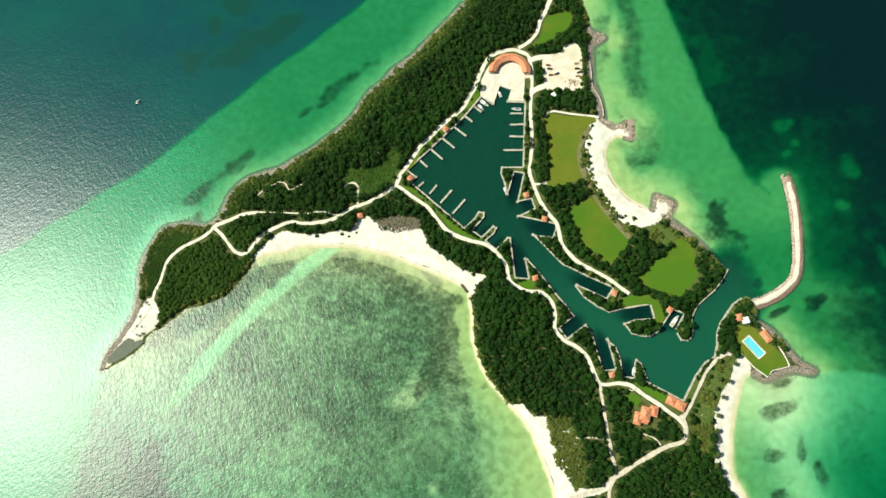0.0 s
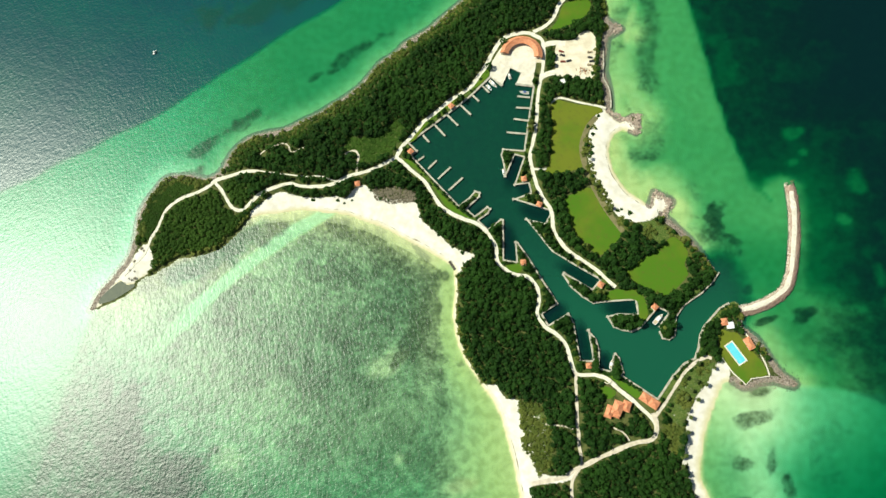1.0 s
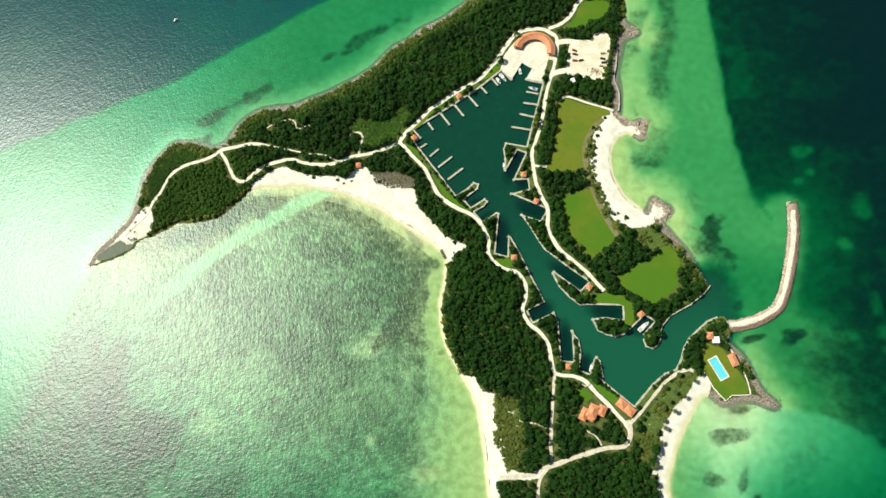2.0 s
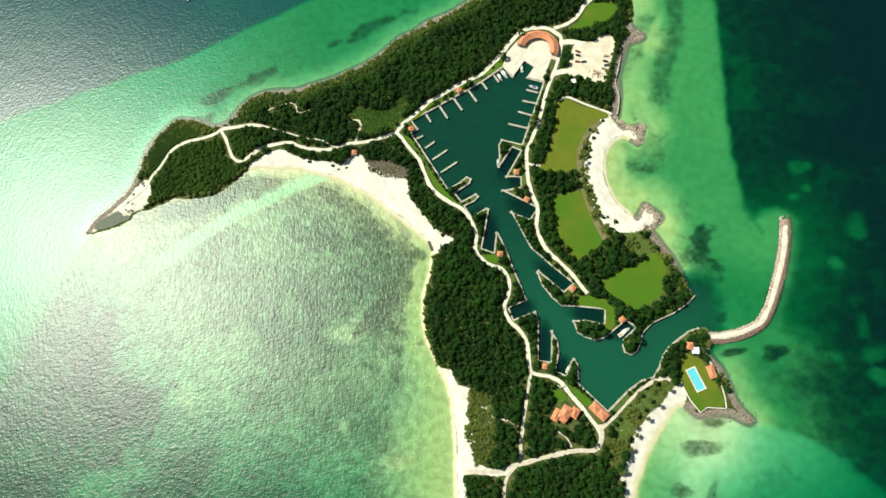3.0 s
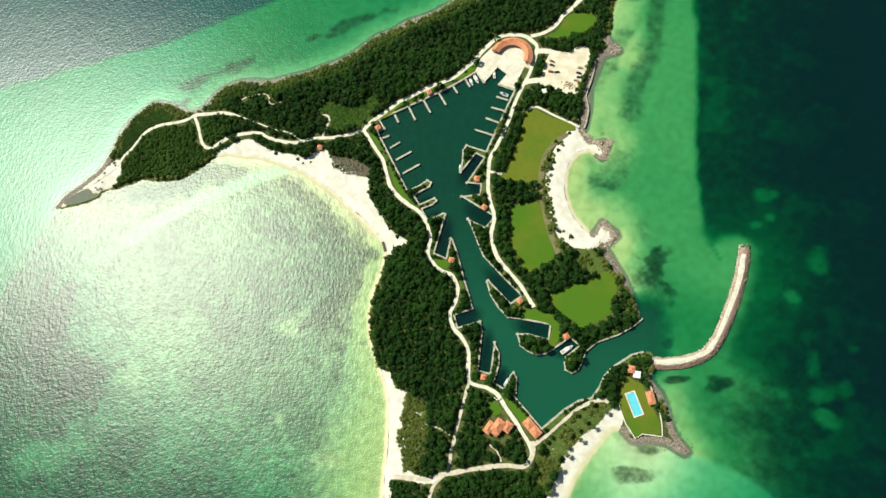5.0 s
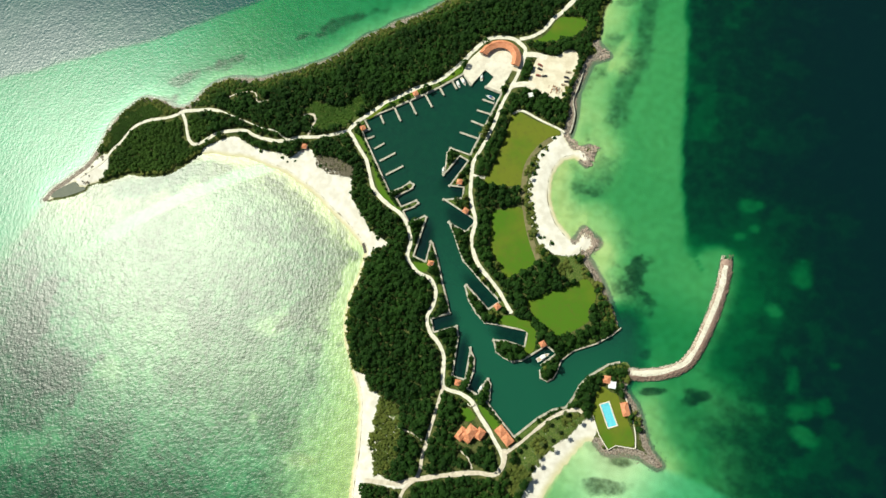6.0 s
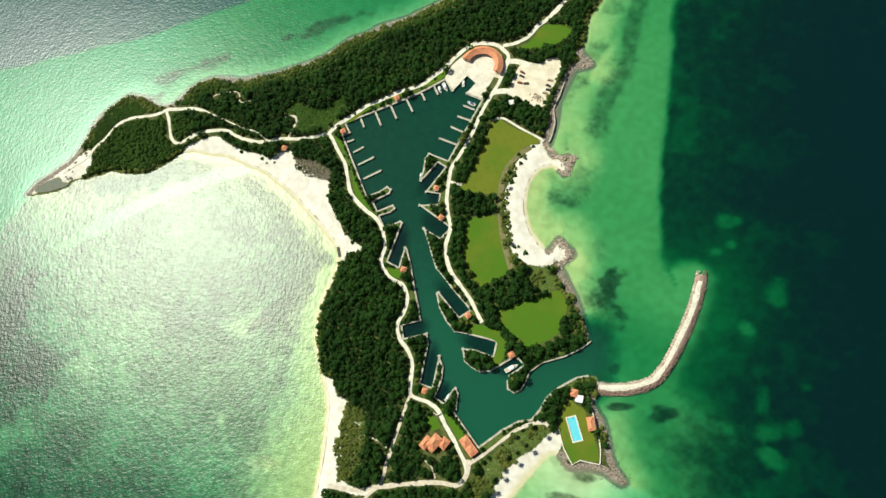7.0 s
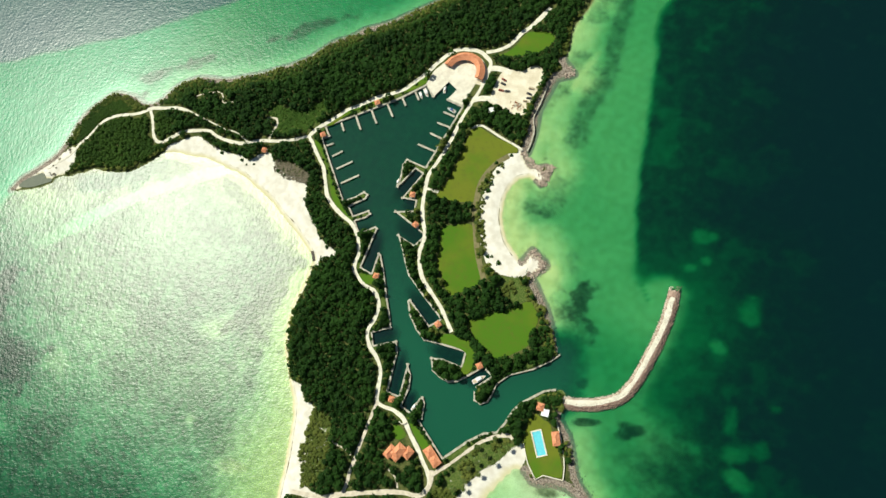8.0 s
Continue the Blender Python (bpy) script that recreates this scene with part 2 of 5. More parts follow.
COVE = [(129, 255), (133.5, 249), (128.5, 236), (134, 237), (133, 231), (134.5, 211.5), (142, 204.5), (141, 199), (148.5, 189.5), (155.5, 184),
    (159.5, 184.5), (166, 182), (149.5, 182.5), (165.5, 172.5), (137.5, 265)]
TRAIL_1 = [(-146.5, 212.5), (-140.5, 218.0), (-133.5, 221.5), (-127.0, 224.0), (-122.5, 221.5), (-119.0, 216.5), (-113.0, 219.0), (-106.0, 222.5)]
TRAIL_2 = [(-72.0, 218.0), (-65.0, 221.0), (-60.5, 218.0), (-60.0, 210.5), (-60.0, 202.0)]
TRAIL_3 = [(110.5, 13.0), (118.0, 13.0), (124.5, 13.0), (131.0, 11.5)]
TRAIL_4 = [(160.0, 15.5), (167.0, 13.0), (172.0, 7.5)]
TRAIL_5 = [(-245.0, 97.5), (-238.0, 107.0), (-231.0, 117.5), (-228.0, 132.0)]
TRAIL_6 = [(97.5, 274.5), (104.5, 279.5), (120.5, 276.5), (136.5, 274.0), (143.0, 272.0)]
TRAIL_7 = [(86.5, 214.5), (92.0, 214.5), (97.5, 215.5)]
GROYNE_1 = [(144.5, 271.0), (156.5, 265.0), (166.5, 261.5)]
GROYNE_1_HEAD = [(169.5, 270.0), (168.0, 262.0), (169.5, 251.0)]
GROYNE_2 = [(183.5, 200.5), (190.5, 198.5), (197.5, 194.0), (194.5, 188.0), (192.0, 182.0)]
# ovals over the boat slips where the water is coloured darker
SLIPS = [(72, 213, 5, 13, -15), (94, 177, 12, 5, -15), (131, 128, 15, 5, -25), (164, 106, 12, 5, 5), (190, 101, 7, 5, 50), (74, 147, 5, 15, 12), (111, 96, 9, 6, 40),
    (136, 75, 4, 14, 15), (152, 62, 4, 7, 0), (82, 197, 5, 4, 0), (47, 174, 6, 4, 40), (58, 164, 6, 4, 40), (38, 183, 6, 3, 40)]
MARSH = [(-262, 72), (-260, 79.5), (-247.5, 92.2), (-241.5, 89.5), (-236.5, 91), (-234, 89), (-242.7, 81.5), (-251, 75.5)]
# dark seagrass beds and pale shoals: x, y, half lengths, turn
WEED_A = [(234, 176, 14, 22, 10), (4, 135.5, 7, 3.5, -30), (-3.5, 142.5, 4, 2.5, -30), (24, 118.5, 4, 4.5, 0), (-67.5, 157, 11, 5, -5), (292, 112, 7, 8, 27), (300, 115, 6, 4, 27), (270, 106, 9, 3, 25), (256, 128, 4, 5, 0),
    (262, 32.5, 14, 5.5, 22), (250, -1, 8, 7, 0), (272, 3, 4, 14, -10), (283, -12, 5, 8, 20), (255, -28, 8, 5, 0), (264, 52, 9, 4, 15), (-222, -26, 26, 34, 17), (-170, -60, 30, 18, 30), (9, 63, 18, 32, 16)]
WEED_B = [(-52, 150, 25, 9, -5), (-140, 141, 24, 9, 28), (-165, 121, 30, 9, 20), (-190, 106, 22, 7, 20), (-10, 95, 22, 14, 0), (-60, 115, 26, 18, 10),
    (-219, 347, 15, 15, 0), (-199, 381, 8, 9, 0), (-174, 400, 14, 12, 20), (-140, 369, 22, 10, 35), (-176, 352, 30, 14, 30),
    (-78, 314, 42, 7, 39), (-111, 289, 9, 5, 35), (-176, 236, 36, 7, 40), (-203, 214, 14, 5, 45), (-208, 189, 17, 6, 24)]
SHOALS = [(290, 259, 7, 5, 23), (297, 263, 4, 3, 24), (299, 244, 3, 3, 24), (291, 235, 4, 3, 24), (339, 221, 6, 12, 25), (328, 190, 7, 5, -40), (364, 132, 9, 6, 27), (371, 114, 8, 6, 0), (376, 138, 5, 7, 0),
    (352, 150, 4, 10, 10), (375, 167, 4, 3, 26), (-133, -41, 21, 10, -13), (-162, -113, 27, 14, 38), (4, -23, 5, 4, 17), (52, -38, 12, 5, 18), (-16,
    46, 14, 10, 36), (161, 364, 4, 12, -15), (157, 340, 3, 7, 0), (158, 236, 9, 16, 0), (172, 208, 14, 9, -30), (204, 186, 7, 14, 35)]


# ---- geometry helpers ----
def smooth(pts, step=2.0, closed=False):
    """A rounded line through plan points (Catmull-Rom), about step metres between its points."""
    p = np.array(pts, float)
    n = len(p)
    out = []
    for i in range(n if closed else n - 1):
        if closed:
            a, b, c, d = p[(i - 1) % n], p[i], p[(i + 1) % n], p[(i + 2) % n]
        else:
            b, c = p[i], p[i + 1]
            a = p[i - 1] if i else 2 * b - c
            d = p[i + 2] if i + 2 < n else 2 * c - b
        m = max(1, int(np.linalg.norm(c - b) / step))
        t = (np.arange(m) / m)[:, None]
        out.append(0.5 * (2 * b + (c - a) * t + (2 * a - 5 * b + 4 * c - d) * t**2 + (3 * b - a - 3 * c + d) * t**3))
    if not closed:
        out.append(p[-1:])
    return np.concatenate(out)


def line_dist(pts, x, y):
    """Distance from points to a line of plan points, and the side (+1: left of its way) at the nearest piece."""
    p = np.asarray(pts, float)
    best, side = np.full(x.shape, 1e18), np.zeros(x.shape)
    for (ax, ay), (bx, by) in zip(p[:-1], p[1:]):
        dx, dy = bx - ax, by - ay
        t = np.clip(((x - ax) * dx + (y - ay) * dy) / (dx * dx + dy * dy + 1e-12), 0, 1)
        q = (x - ax - t * dx) ** 2 + (y - ay - t * dy) ** 2
        cross = dx * (y - ay) - dy * (x - ax)
        near = q < best
        side = np.where(near, np.sign(cross), side)
        best = np.where(near, q, best)
    return np.sqrt(best), side


def inside(poly, x, y):
    p = np.asarray(poly, float)
    hit = np.zeros(x.shape, bool)
    for (ax, ay), (bx, by) in zip(p, np.roll(p, -1, 0)):
        if ay != by:
            hit ^= ((ay > y) != (by > y)) & (x < (bx - ax) * (y - ay) / (by - ay) + ax)
    return hit


def signed(poly, x, y):
    """Distance to a closed outline, positive inside."""
    p = np.asarray(poly, float)
    d, _ = line_dist(np.vstack([p, p[:1]]), x, y)
    return np.where(inside(p, x, y), d, -d)


def vnoise(x, y, size, seed=0):
    """Smooth value noise from 0 to 1 with cells of the given size."""
    u, v = x / size, y / size
    i, j = np.floor(u).astype(np.int64), np.floor(v).astype(np.int64)
    f, g = u - i, v - j
    f, g = f * f * (3 - 2 * f), g * g * (3 - 2 * g)

    def h(a, b):
        k = (a * 374761393 + b * 668265263 + seed * 1442695041) & 0xFFFFFFFF
        k = ((k ^ (k >> 13)) * 1274126177) & 0xFFFFFFFF
        return ((k ^ (k >> 16)) & 0xFFFF) / 65535.0

    return (h(i, j) * (1 - f) + h(i + 1, j) * f) * (1 - g) + (h(i, j + 1) * (1 - f) + h(i + 1, j + 1) * f) * g


def fbm(x, y, size, seed=0, octaves=4):
    total, amp, norm = 0.0, 1.0, 0.0
    for k in range(octaves):
        total = total + amp * vnoise(x + 13.7 * k, y - 7.1 * k, size / 2**k, seed + k)
        norm += amp
        amp *= 0.55
    return total / norm


def step(a, b, v):
    t = np.clip((v - a) / (b - a), 0, 1)
    return t * t * (3 - 2 * t)


def mesh_from(name, verts, faces, material=None, smooth_shade=False):
    me = bpy.data.meshes.new(name)
    me.from_pydata([tuple(map(float, v)) for v in verts], [], faces)
    if material:
        me.materials.append(material)
    if smooth_shade:
        me.polygons.foreach_set("use_smooth", [True] * len(me.polygons))
    me.update()
    return me


def mesh_arrays(name, verts, loops, counts, material=None):
    """A mesh from arrays: vertices (n, 3), corner indices and corners per face."""
    me = bpy.data.meshes.new(name)
    me.vertices.add(len(verts))
    me.vertices.foreach_set("co", np.asarray(verts, np.float32).ravel())
    me.loops.add(len(loops))
    me.loops.foreach_set("vertex_index", np.asarray(loops, np.int32))
    starts = np.concatenate([[0], np.cumsum(counts)[:-1]]).astype(np.int32)
    me.polygons.add(len(counts))
    me.polygons.foreach_set("loop_start", starts)
    if material:
        me.materials.append(material)
    me.update(calc_edges=True)
    me.validate()
    return me


def part(name, bm, material, parent, label=""):
    """Links a bmesh as one mesh object under a thing or a part."""
    me = bpy.data.meshes.new(name)
    bm.to_mesh(me)
    bm.free()
    me.materials.append(material)
    ob = new(name, me)
    ob.parent = parent
    return tagged(ob, label)


def bm_box(bm, x0, x1, y0, y1, z0, z1, bevel=0.0):
    vs = [bm.verts.new((x, y, z)) for z in (z0, z1) for y in (y0, y1) for x in (x0, x1)]
    for f in ((0, 2, 3, 1), (4, 5, 7, 6), (0, 1, 5, 4), (2, 6, 7, 3), (0, 4, 6, 2), (1, 3, 7, 5)):
        bm.faces.new([vs[i] for i in f])
    if bevel:
        bmesh.ops.bevel(bm, geom=bm.edges[-12:], offset=bevel, segments=1, affect="EDGES")
    return bm


def box(*a, **k):
    return bm_box(bmesh.new(), *a, **k)


def tube(bm, a, b, r0, r1, sides=8):
    """A tapered post between two points."""
    a, b = Vector(a), Vector(b)
    q = (b - a).to_track_quat("Z", "Y")
    rings = []
    for p, r in ((a, r0), (b, r1)):
        rings.append([bm.verts.new(p + q @ Vector((r * math.cos(k * math.tau / sides), r * math.sin(k * math.tau / sides), 0))) for k in range(sides)])
    for k in range(sides):
        bm.faces.new((rings[0][k], rings[0][(k + 1) % sides], rings[1][(k + 1) % sides], rings[1][k]))
    bm.faces.new(rings[0][::-1])
    bm.faces.new(rings[1])
    return bm


def thing(name, x, y, z, turn=0.0, label="", category="", group="", kind=""):
    ob = new(name)
    ob.empty_display_size = 1.0
    ob.matrix_basis = pose(x, y, z, 0, 0, turn)
    return tagged(ob, label, category, group, kind)


def ribbon(line, width, z0, z1, ragged=0.0, seed=0, closed=False, offset=0.0):
    """Vertices and faces of a slab that follows a line: its top at z1, its sides down to z0. offset moves it to the left of its way."""
    p = np.asarray(line, float)
    d = np.gradient(p, axis=0)
    if closed:
        d = np.roll(p, -1, 0) - np.roll(p, 1, 0)
    d /= np.linalg.norm(d, axis=1)[:, None] + 1e-9
    nrm = np.stack([-d[:, 1], d[:, 0]], 1)
    w1 = width / 2 + ragged * (fbm(p[:, 0], p[:, 1], 9.0, seed) - 0.5) * 2
    w2 = width / 2 + ragged * (fbm(p[:, 0], p[:, 1], 9.0, seed + 50) - 0.5) * 2
    left, right = p + nrm * (w1 + offset)[:, None], p - nrm * (w2 - offset)[:, None]
    n = len(p)
    verts = [(*q, z1) for q in left] + [(*q, z1) for q in right] + [(*q, z0) for q in left] + [(*q, z0) for q in right]
    faces = []
    for i in range(n if closed else n - 1):
        j = (i + 1) % n
        faces += [(i, n + i, n + j, j), (2 * n + i, i, j, 2 * n + j), (n + i, 3 * n + i, 3 * n + j, n + j)]
    if not closed:
        faces += [(0, 2 * n, 3 * n, n), (n - 1, 2 * n - 1, 4 * n - 1, 3 * n - 1)]
    return verts, faces


def slab(outline, z0, z1):
    """A bmesh of a flat plate with the given outline."""
    bm = bmesh.new()
    top = [bm.verts.new((x, y, z1)) for x, y in outline]
    low = [bm.verts.new((x, y, z0)) for x, y in outline]
    edges = [bm.edges.new((top[i], top[(i + 1) % len(top)])) for i in range(len(top))]
    bmesh.ops.triangle_fill(bm, edges=edges, use_beauty=True)
    for i in range(len(top)):
        j = (i + 1) % len(top)
        bm.faces.new((top[i], low[i], low[j], top[j]))
    bmesh.ops.recalc_face_normals(bm, faces=bm.faces)
    return bm


# ---- materials ----
class Mat:
    """A node material in a few calls."""

    def __init__(self, name):
        self.m = bpy.data.materials.new(name)
        self.m.use_nodes = True
        self.t = self.m.node_tree
        self.b = self.t.nodes["Principled BSDF"]
        self.out = self.t.nodes["Material Output"]

    def node(self, kind):
        return self.t.nodes.new(kind)

    def put(self, socket, value):
        if isinstance(value, bpy.types.NodeSocket):
            self.t.links.new(value, socket)
        else:
            socket.default_value = value
        return self

    def coords(self, scale=(1, 1, 1), turn=0.0):
        c = self.node("ShaderNodeNewGeometry").outputs["Position"]
        mp = self.node("ShaderNodeMapping")
        mp.vector_type = "TEXTURE"
        self.put(mp.inputs["Vector"], c).put(mp.inputs["Scale"], scale).put(mp.inputs["Rotation"], (0, 0, radians(turn)))
        return mp.outputs["Vector"]

    def noise(self, scale, detail=4, rough=0.55, vec=None, dist=0.0):
        n = self.node("ShaderNodeTexNoise")
        self.put(n.inputs["Vector"], vec if vec is not None else self.coords())
        self.put(n.inputs["Scale"], scale).put(n.inputs["Detail"], detail).put(n.inputs["Roughness"], rough).put(n.inputs["Distortion"], dist)
        return n.outputs["Fac"]

    def math(self, op, a, b=0.0, c=0.0, clamp=False):
        n = self.node("ShaderNodeMath")
        n.operation, n.use_clamp = op, clamp
        for s, v in zip(n.inputs, (a, b, c)):
            self.put(s, v)
        return n.outputs[0]

    def range(self, v, a, b, c=0.0, d=1.0):
        n = self.node("ShaderNodeMapRange")
        n.interpolation_type = "SMOOTHSTEP"
        for s, x in zip(("Value", "From Min", "From Max", "To Min", "To Max"), (v, a, b, c, d)):
            self.put(n.inputs[s], x)
        return n.outputs[0]

    def mix(self, f, a, b, blend="MIX"):
        n = self.node("ShaderNodeMix")
        n.data_type, n.blend_type = "RGBA", blend
        col = lambda v: (*v, 1.0) if isinstance(v, tuple) and len(v) == 3 else v
        self.put(n.inputs[0], f).put(n.inputs[6], col(a)).put(n.inputs[7], col(b))
        return n.outputs[2]

    def attr(self, name):
        n = self.node("ShaderNodeAttribute")
        n.attribute_name = name
        return n.outputs["Fac"]

    def bump(self, height, strength=0.3, distance=0.1):
        n = self.node("ShaderNodeBump")
        self.put(n.inputs["Height"], height).put(n.inputs["Strength"], strength).put(n.inputs["Distance"], distance)
        return n.outputs["Normal"]

    def done(self, color, rough=0.8, metal=0.0, normal=None, spec=None):
        col = (*color, 1.0) if isinstance(color, tuple) and len(color) == 3 else color
        self.put(self.b.inputs["Base Color"], col).put(self.b.inputs["Roughness"], rough).put(self.b.inputs["Metallic"], metal)
        if normal is not None:
            self.put(self.b.inputs["Normal"], normal)
        if spec is not None:
            self.put(self.b.inputs["Specular IOR Level"], spec)
        return self.m


def simple(name, dark, light, size=2.0, rough=0.8, relief=0.2, metal=0.0, per_object=0.0):
    """Two-tone surface with broad stains and fine grain."""
    m = Mat(name)
    f = m.math("ADD", m.math("MULTIPLY", m.noise(1 / size, 3), 0.65), m.math("MULTIPLY", m.noise(8 / size, 4), 0.35))
    f = m.range(f, 0.3, 0.7)
    col = m.mix(f, dark, light)
    if per_object:
        r = m.node("ShaderNodeObjectInfo").outputs["Random"]
        col = m.mix(m.math("MULTIPLY", r, per_object), col, tuple(0.45 * v for v in dark))
    return m.done(col, rough, metal, m.bump(m.noise(10 / size, 3), relief, 0.05))


def make_ground():
    m = Mat("ground_soil_sand_rock")
    big, mid, fine = m.noise(0.03, 4), m.noise(0.16, 4), m.noise(1.1, 4)
    soil = m.mix(m.range(mid, 0.35, 0.65), (0.035, 0.055, 0.012), (0.10, 0.11, 0.035))
    soil = m.mix(m.range(fine, 0.5, 0.75), soil, (0.15, 0.14, 0.06))
    dune = m.mix(m.range(fine, 0.4, 0.65), (0.05, 0.092, 0.015), (0.125, 0.15, 0.042))
    soil = m.mix(m.range(m.attr("dry"), 0.2, 0.8), soil, dune)
    sand = m.mix(m.range(mid, 0.3, 0.7), (0.62, 0.57, 0.49), (0.755, 0.715, 0.645))
    # sand is darker and yellower where the sea keeps it wet
    xyz = m.node("ShaderNodeSeparateXYZ")
    m.put(xyz.inputs[0], m.node("ShaderNodeNewGeometry").outputs["Position"])
    wet = m.range(m.math("ADD", xyz.outputs["Z"], m.math("MULTIPLY", mid, 0.3)), 0.28, 0.95, 1.0, 0.0)
    sand = m.mix(m.math("MULTIPLY", wet, 0.85), sand, (0.58, 0.52, 0.30))
    rock = m.mix(m.range(fine, 0.35, 0.65), (0.105, 0.085, 0.070), (0.37, 0.31, 0.26))
    edge = m.math("MULTIPLY", m.math("SUBTRACT", m.noise(0.5, 5, 0.65), 0.5), 0.9)
    col = m.mix(m.range(m.math("ADD", m.attr("sand"), edge), 0.42, 0.58), soil, sand)
    col = m.mix(m.range(m.math("ADD", m.attr("rock"), edge), 0.40, 0.62), col, rock)
    # under water: sand, seagrass and mud
    bed = m.mix(m.range(mid, 0.3, 0.7), (0.50, 0.47, 0.19), (0.60, 0.56, 0.25))
    bed = m.mix(m.attr("coral"), bed, m.mix(m.range(mid, 0.3, 0.7), (0.62, 0.64, 0.46), (0.74, 0.76, 0.58)))
    bed = m.mix(m.attr("mud"), bed, m.mix(m.range(mid, 0.35, 0.65), (0.33, 0.305, 0.18), (0.56, 0.51, 0.31)))
    blot = m.math("ADD", m.math("MULTIPLY", m.math("SUBTRACT", m.noise(0.11, 4, 0.6), 0.5), 0.7), m.math("MULTIPLY", m.math("MULTIPLY", m.math("SUBTRACT", m.noise(0.33, 4, 0.6), 0.5), 0.8), m.math("ADD", 0.15, m.attr("mottle"))))
    weed = m.range(m.math("ADD", m.attr("weed"), blot), 0.18, 0.88)
    bed = m.mix(weed, bed, m.mix(fine, (0.045, 0.055, 0.022), (0.13, 0.13, 0.06)))
    col = m.mix(m.attr("under"), col, m.mix(m.range(m.attr("rock"), 0.2, 0.7), bed, m.mix(fine, (0.20, 0.16, 0.115), (0.40, 0.33, 0.24))))
    return m.done(col, 0.92, 0.0, m.bump(m.math("ADD", mid, fine), 0.5, 0.4), 0.15)


def make_water():
    m = Mat("sea_water")
    d = m.attr("depth")
    comb = m.node("ShaderNodeCombineColor")
    for name, k in (("Red", 0.38), ("Green", 0.05), ("Blue", 0.115)):
        m.put(comb.inputs[name], m.math("POWER", math.e, m.math("MULTIPLY", d, -k)))
    clear = m.node("ShaderNodeBsdfTransparent")
    m.put(clear.inputs["Color"], comb.outputs["Color"])
    body = m.node("ShaderNodeBsdfDiffuse")
    m.put(body.inputs["Color"], m.mix(m.attr("haze"), m.mix(m.attr("silt"), (0.0014, 0.0145, 0.0165), (0.012, 0.092, 0.055)), (0.008, 0.065, 0.083)))
    murk = m.math("SUBTRACT", 1.0, m.math("POWER", math.e, m.math("MULTIPLY", d, -0.14)))
    inner = m.node("ShaderNodeMixShader")
    m.put(inner.inputs[0], murk)
    m.t.links.new(clear.outputs[0], inner.inputs[1])
    m.t.links.new(body.outputs[0], inner.inputs[2])
    # two crossing trains of short wind waves on a longer swell
    swell, cross = m.coords((1.0, 2.2, 1.0), 16.0), m.coords((1.0, 1.9, 1.0), 118.0)
    trains = m.math("ADD", m.math("MULTIPLY", m.noise(0.40, 2, 0.6, swell, 0.3), 0.55), m.math("MULTIPLY", m.noise(0.47, 2, 0.6, cross, 0.3), 0.48))
    waves = m.math("ADD", trains, m.math("MULTIPLY", m.noise(0.05, 3, 0.5), 0.45))
    calm = m.attr("calm")
    n = m.node("ShaderNodeBump")
    m.put(n.inputs["Height"], waves).put(n.inputs["Distance"], 1.1)
    m.put(n.inputs["Strength"], m.math("ADD", m.math("SUBTRACT", 0.37, m.math("MULTIPLY", calm, 0.36)), m.math("MULTIPLY", m.attr("haze"), 0.03)))
    gloss = m.node("ShaderNodeBsdfGlossy")
    gloss.distribution = "BECKMANN"
    m.put(gloss.inputs["Roughness"], m.math("SUBTRACT", m.math("SUBTRACT", 0.350, m.math("ADD", m.math("MULTIPLY", m.attr("haze"), 0.014), m.math("MULTIPLY", m.attr("dim_glint"), 0.022))), m.math("MULTIPLY", m.math("POWER", calm, 4.0), 0.18))).put(gloss.inputs["Normal"], n.outputs["Normal"])
    fres = m.node("ShaderNodeFresnel")
    m.put(fres.inputs["IOR"], 1.415)
    top = m.node("ShaderNodeMixShader")
    # sun glint over the windward bank is toned down by weakening the reflection
    m.put(top.inputs[0], m.math("MULTIPLY", fres.outputs[0], m.math("SUBTRACT", 1.0, m.math("MULTIPLY", m.attr("dim_glint"), 0.28))))
    m.t.links.new(inner.outputs[0], top.inputs[1])
    m.t.links.new(gloss.outputs[0], top.inputs[2])
    m.t.links.new(top.outputs[0], m.out.inputs["Surface"])
    m.t.nodes.remove(m.b)
    return m.m


def make_leaves(name, dark, light):
    m = Mat(name)
    g = m.node("ShaderNodeNewGeometry").outputs["Random Per Island"]
    broad = m.range(m.noise(0.045, 3), 0.35, 0.65)
    tree = m.range(m.noise(0.27, 2), 0.3, 0.72)
    tone = m.math("ADD", m.math("MULTIPLY", g, 0.27), m.math("ADD", m.math("MULTIPLY", broad, 0.40), m.math("MULTIPLY", tree, 0.36)))
    col = m.mix(tone, dark, light)
    m.done(col, 0.75, 0.0, None, 0.15)
    thin = m.node("ShaderNodeBsdfTranslucent")
    m.put(thin.inputs["Color"], m.mix(0.5, col, (0.10, 0.16, 0.01)))
    both = m.node("ShaderNodeMixShader")
    m.put(both.inputs[0], 0.28)
    m.t.links.new(m.b.outputs[0], both.inputs[1])
    m.t.links.new(thin.outputs[0], both.inputs[2])
    m.t.links.new(both.outputs[0], m.out.inputs["Surface"])
    return m.m


def make_lawn(name="mown_grass", dryness=0.0):
    m = Mat(name)
    dry = m.range(m.math("ADD", m.noise(0.028, 3), dryness), 0.36, 0.70)
    col = m.mix(dry, (0.066, 0.150, 0.010), (0.130, 0.155, 0.016))
    col = m.mix(m.range(m.noise(0.35, 5), 0.45, 0.95), col, (0.10, 0.105, 0.02))
    return m.done(col, 0.9, 0.0, m.bump(m.noise(3.0, 4), 0.5, 0.08), 0.15)


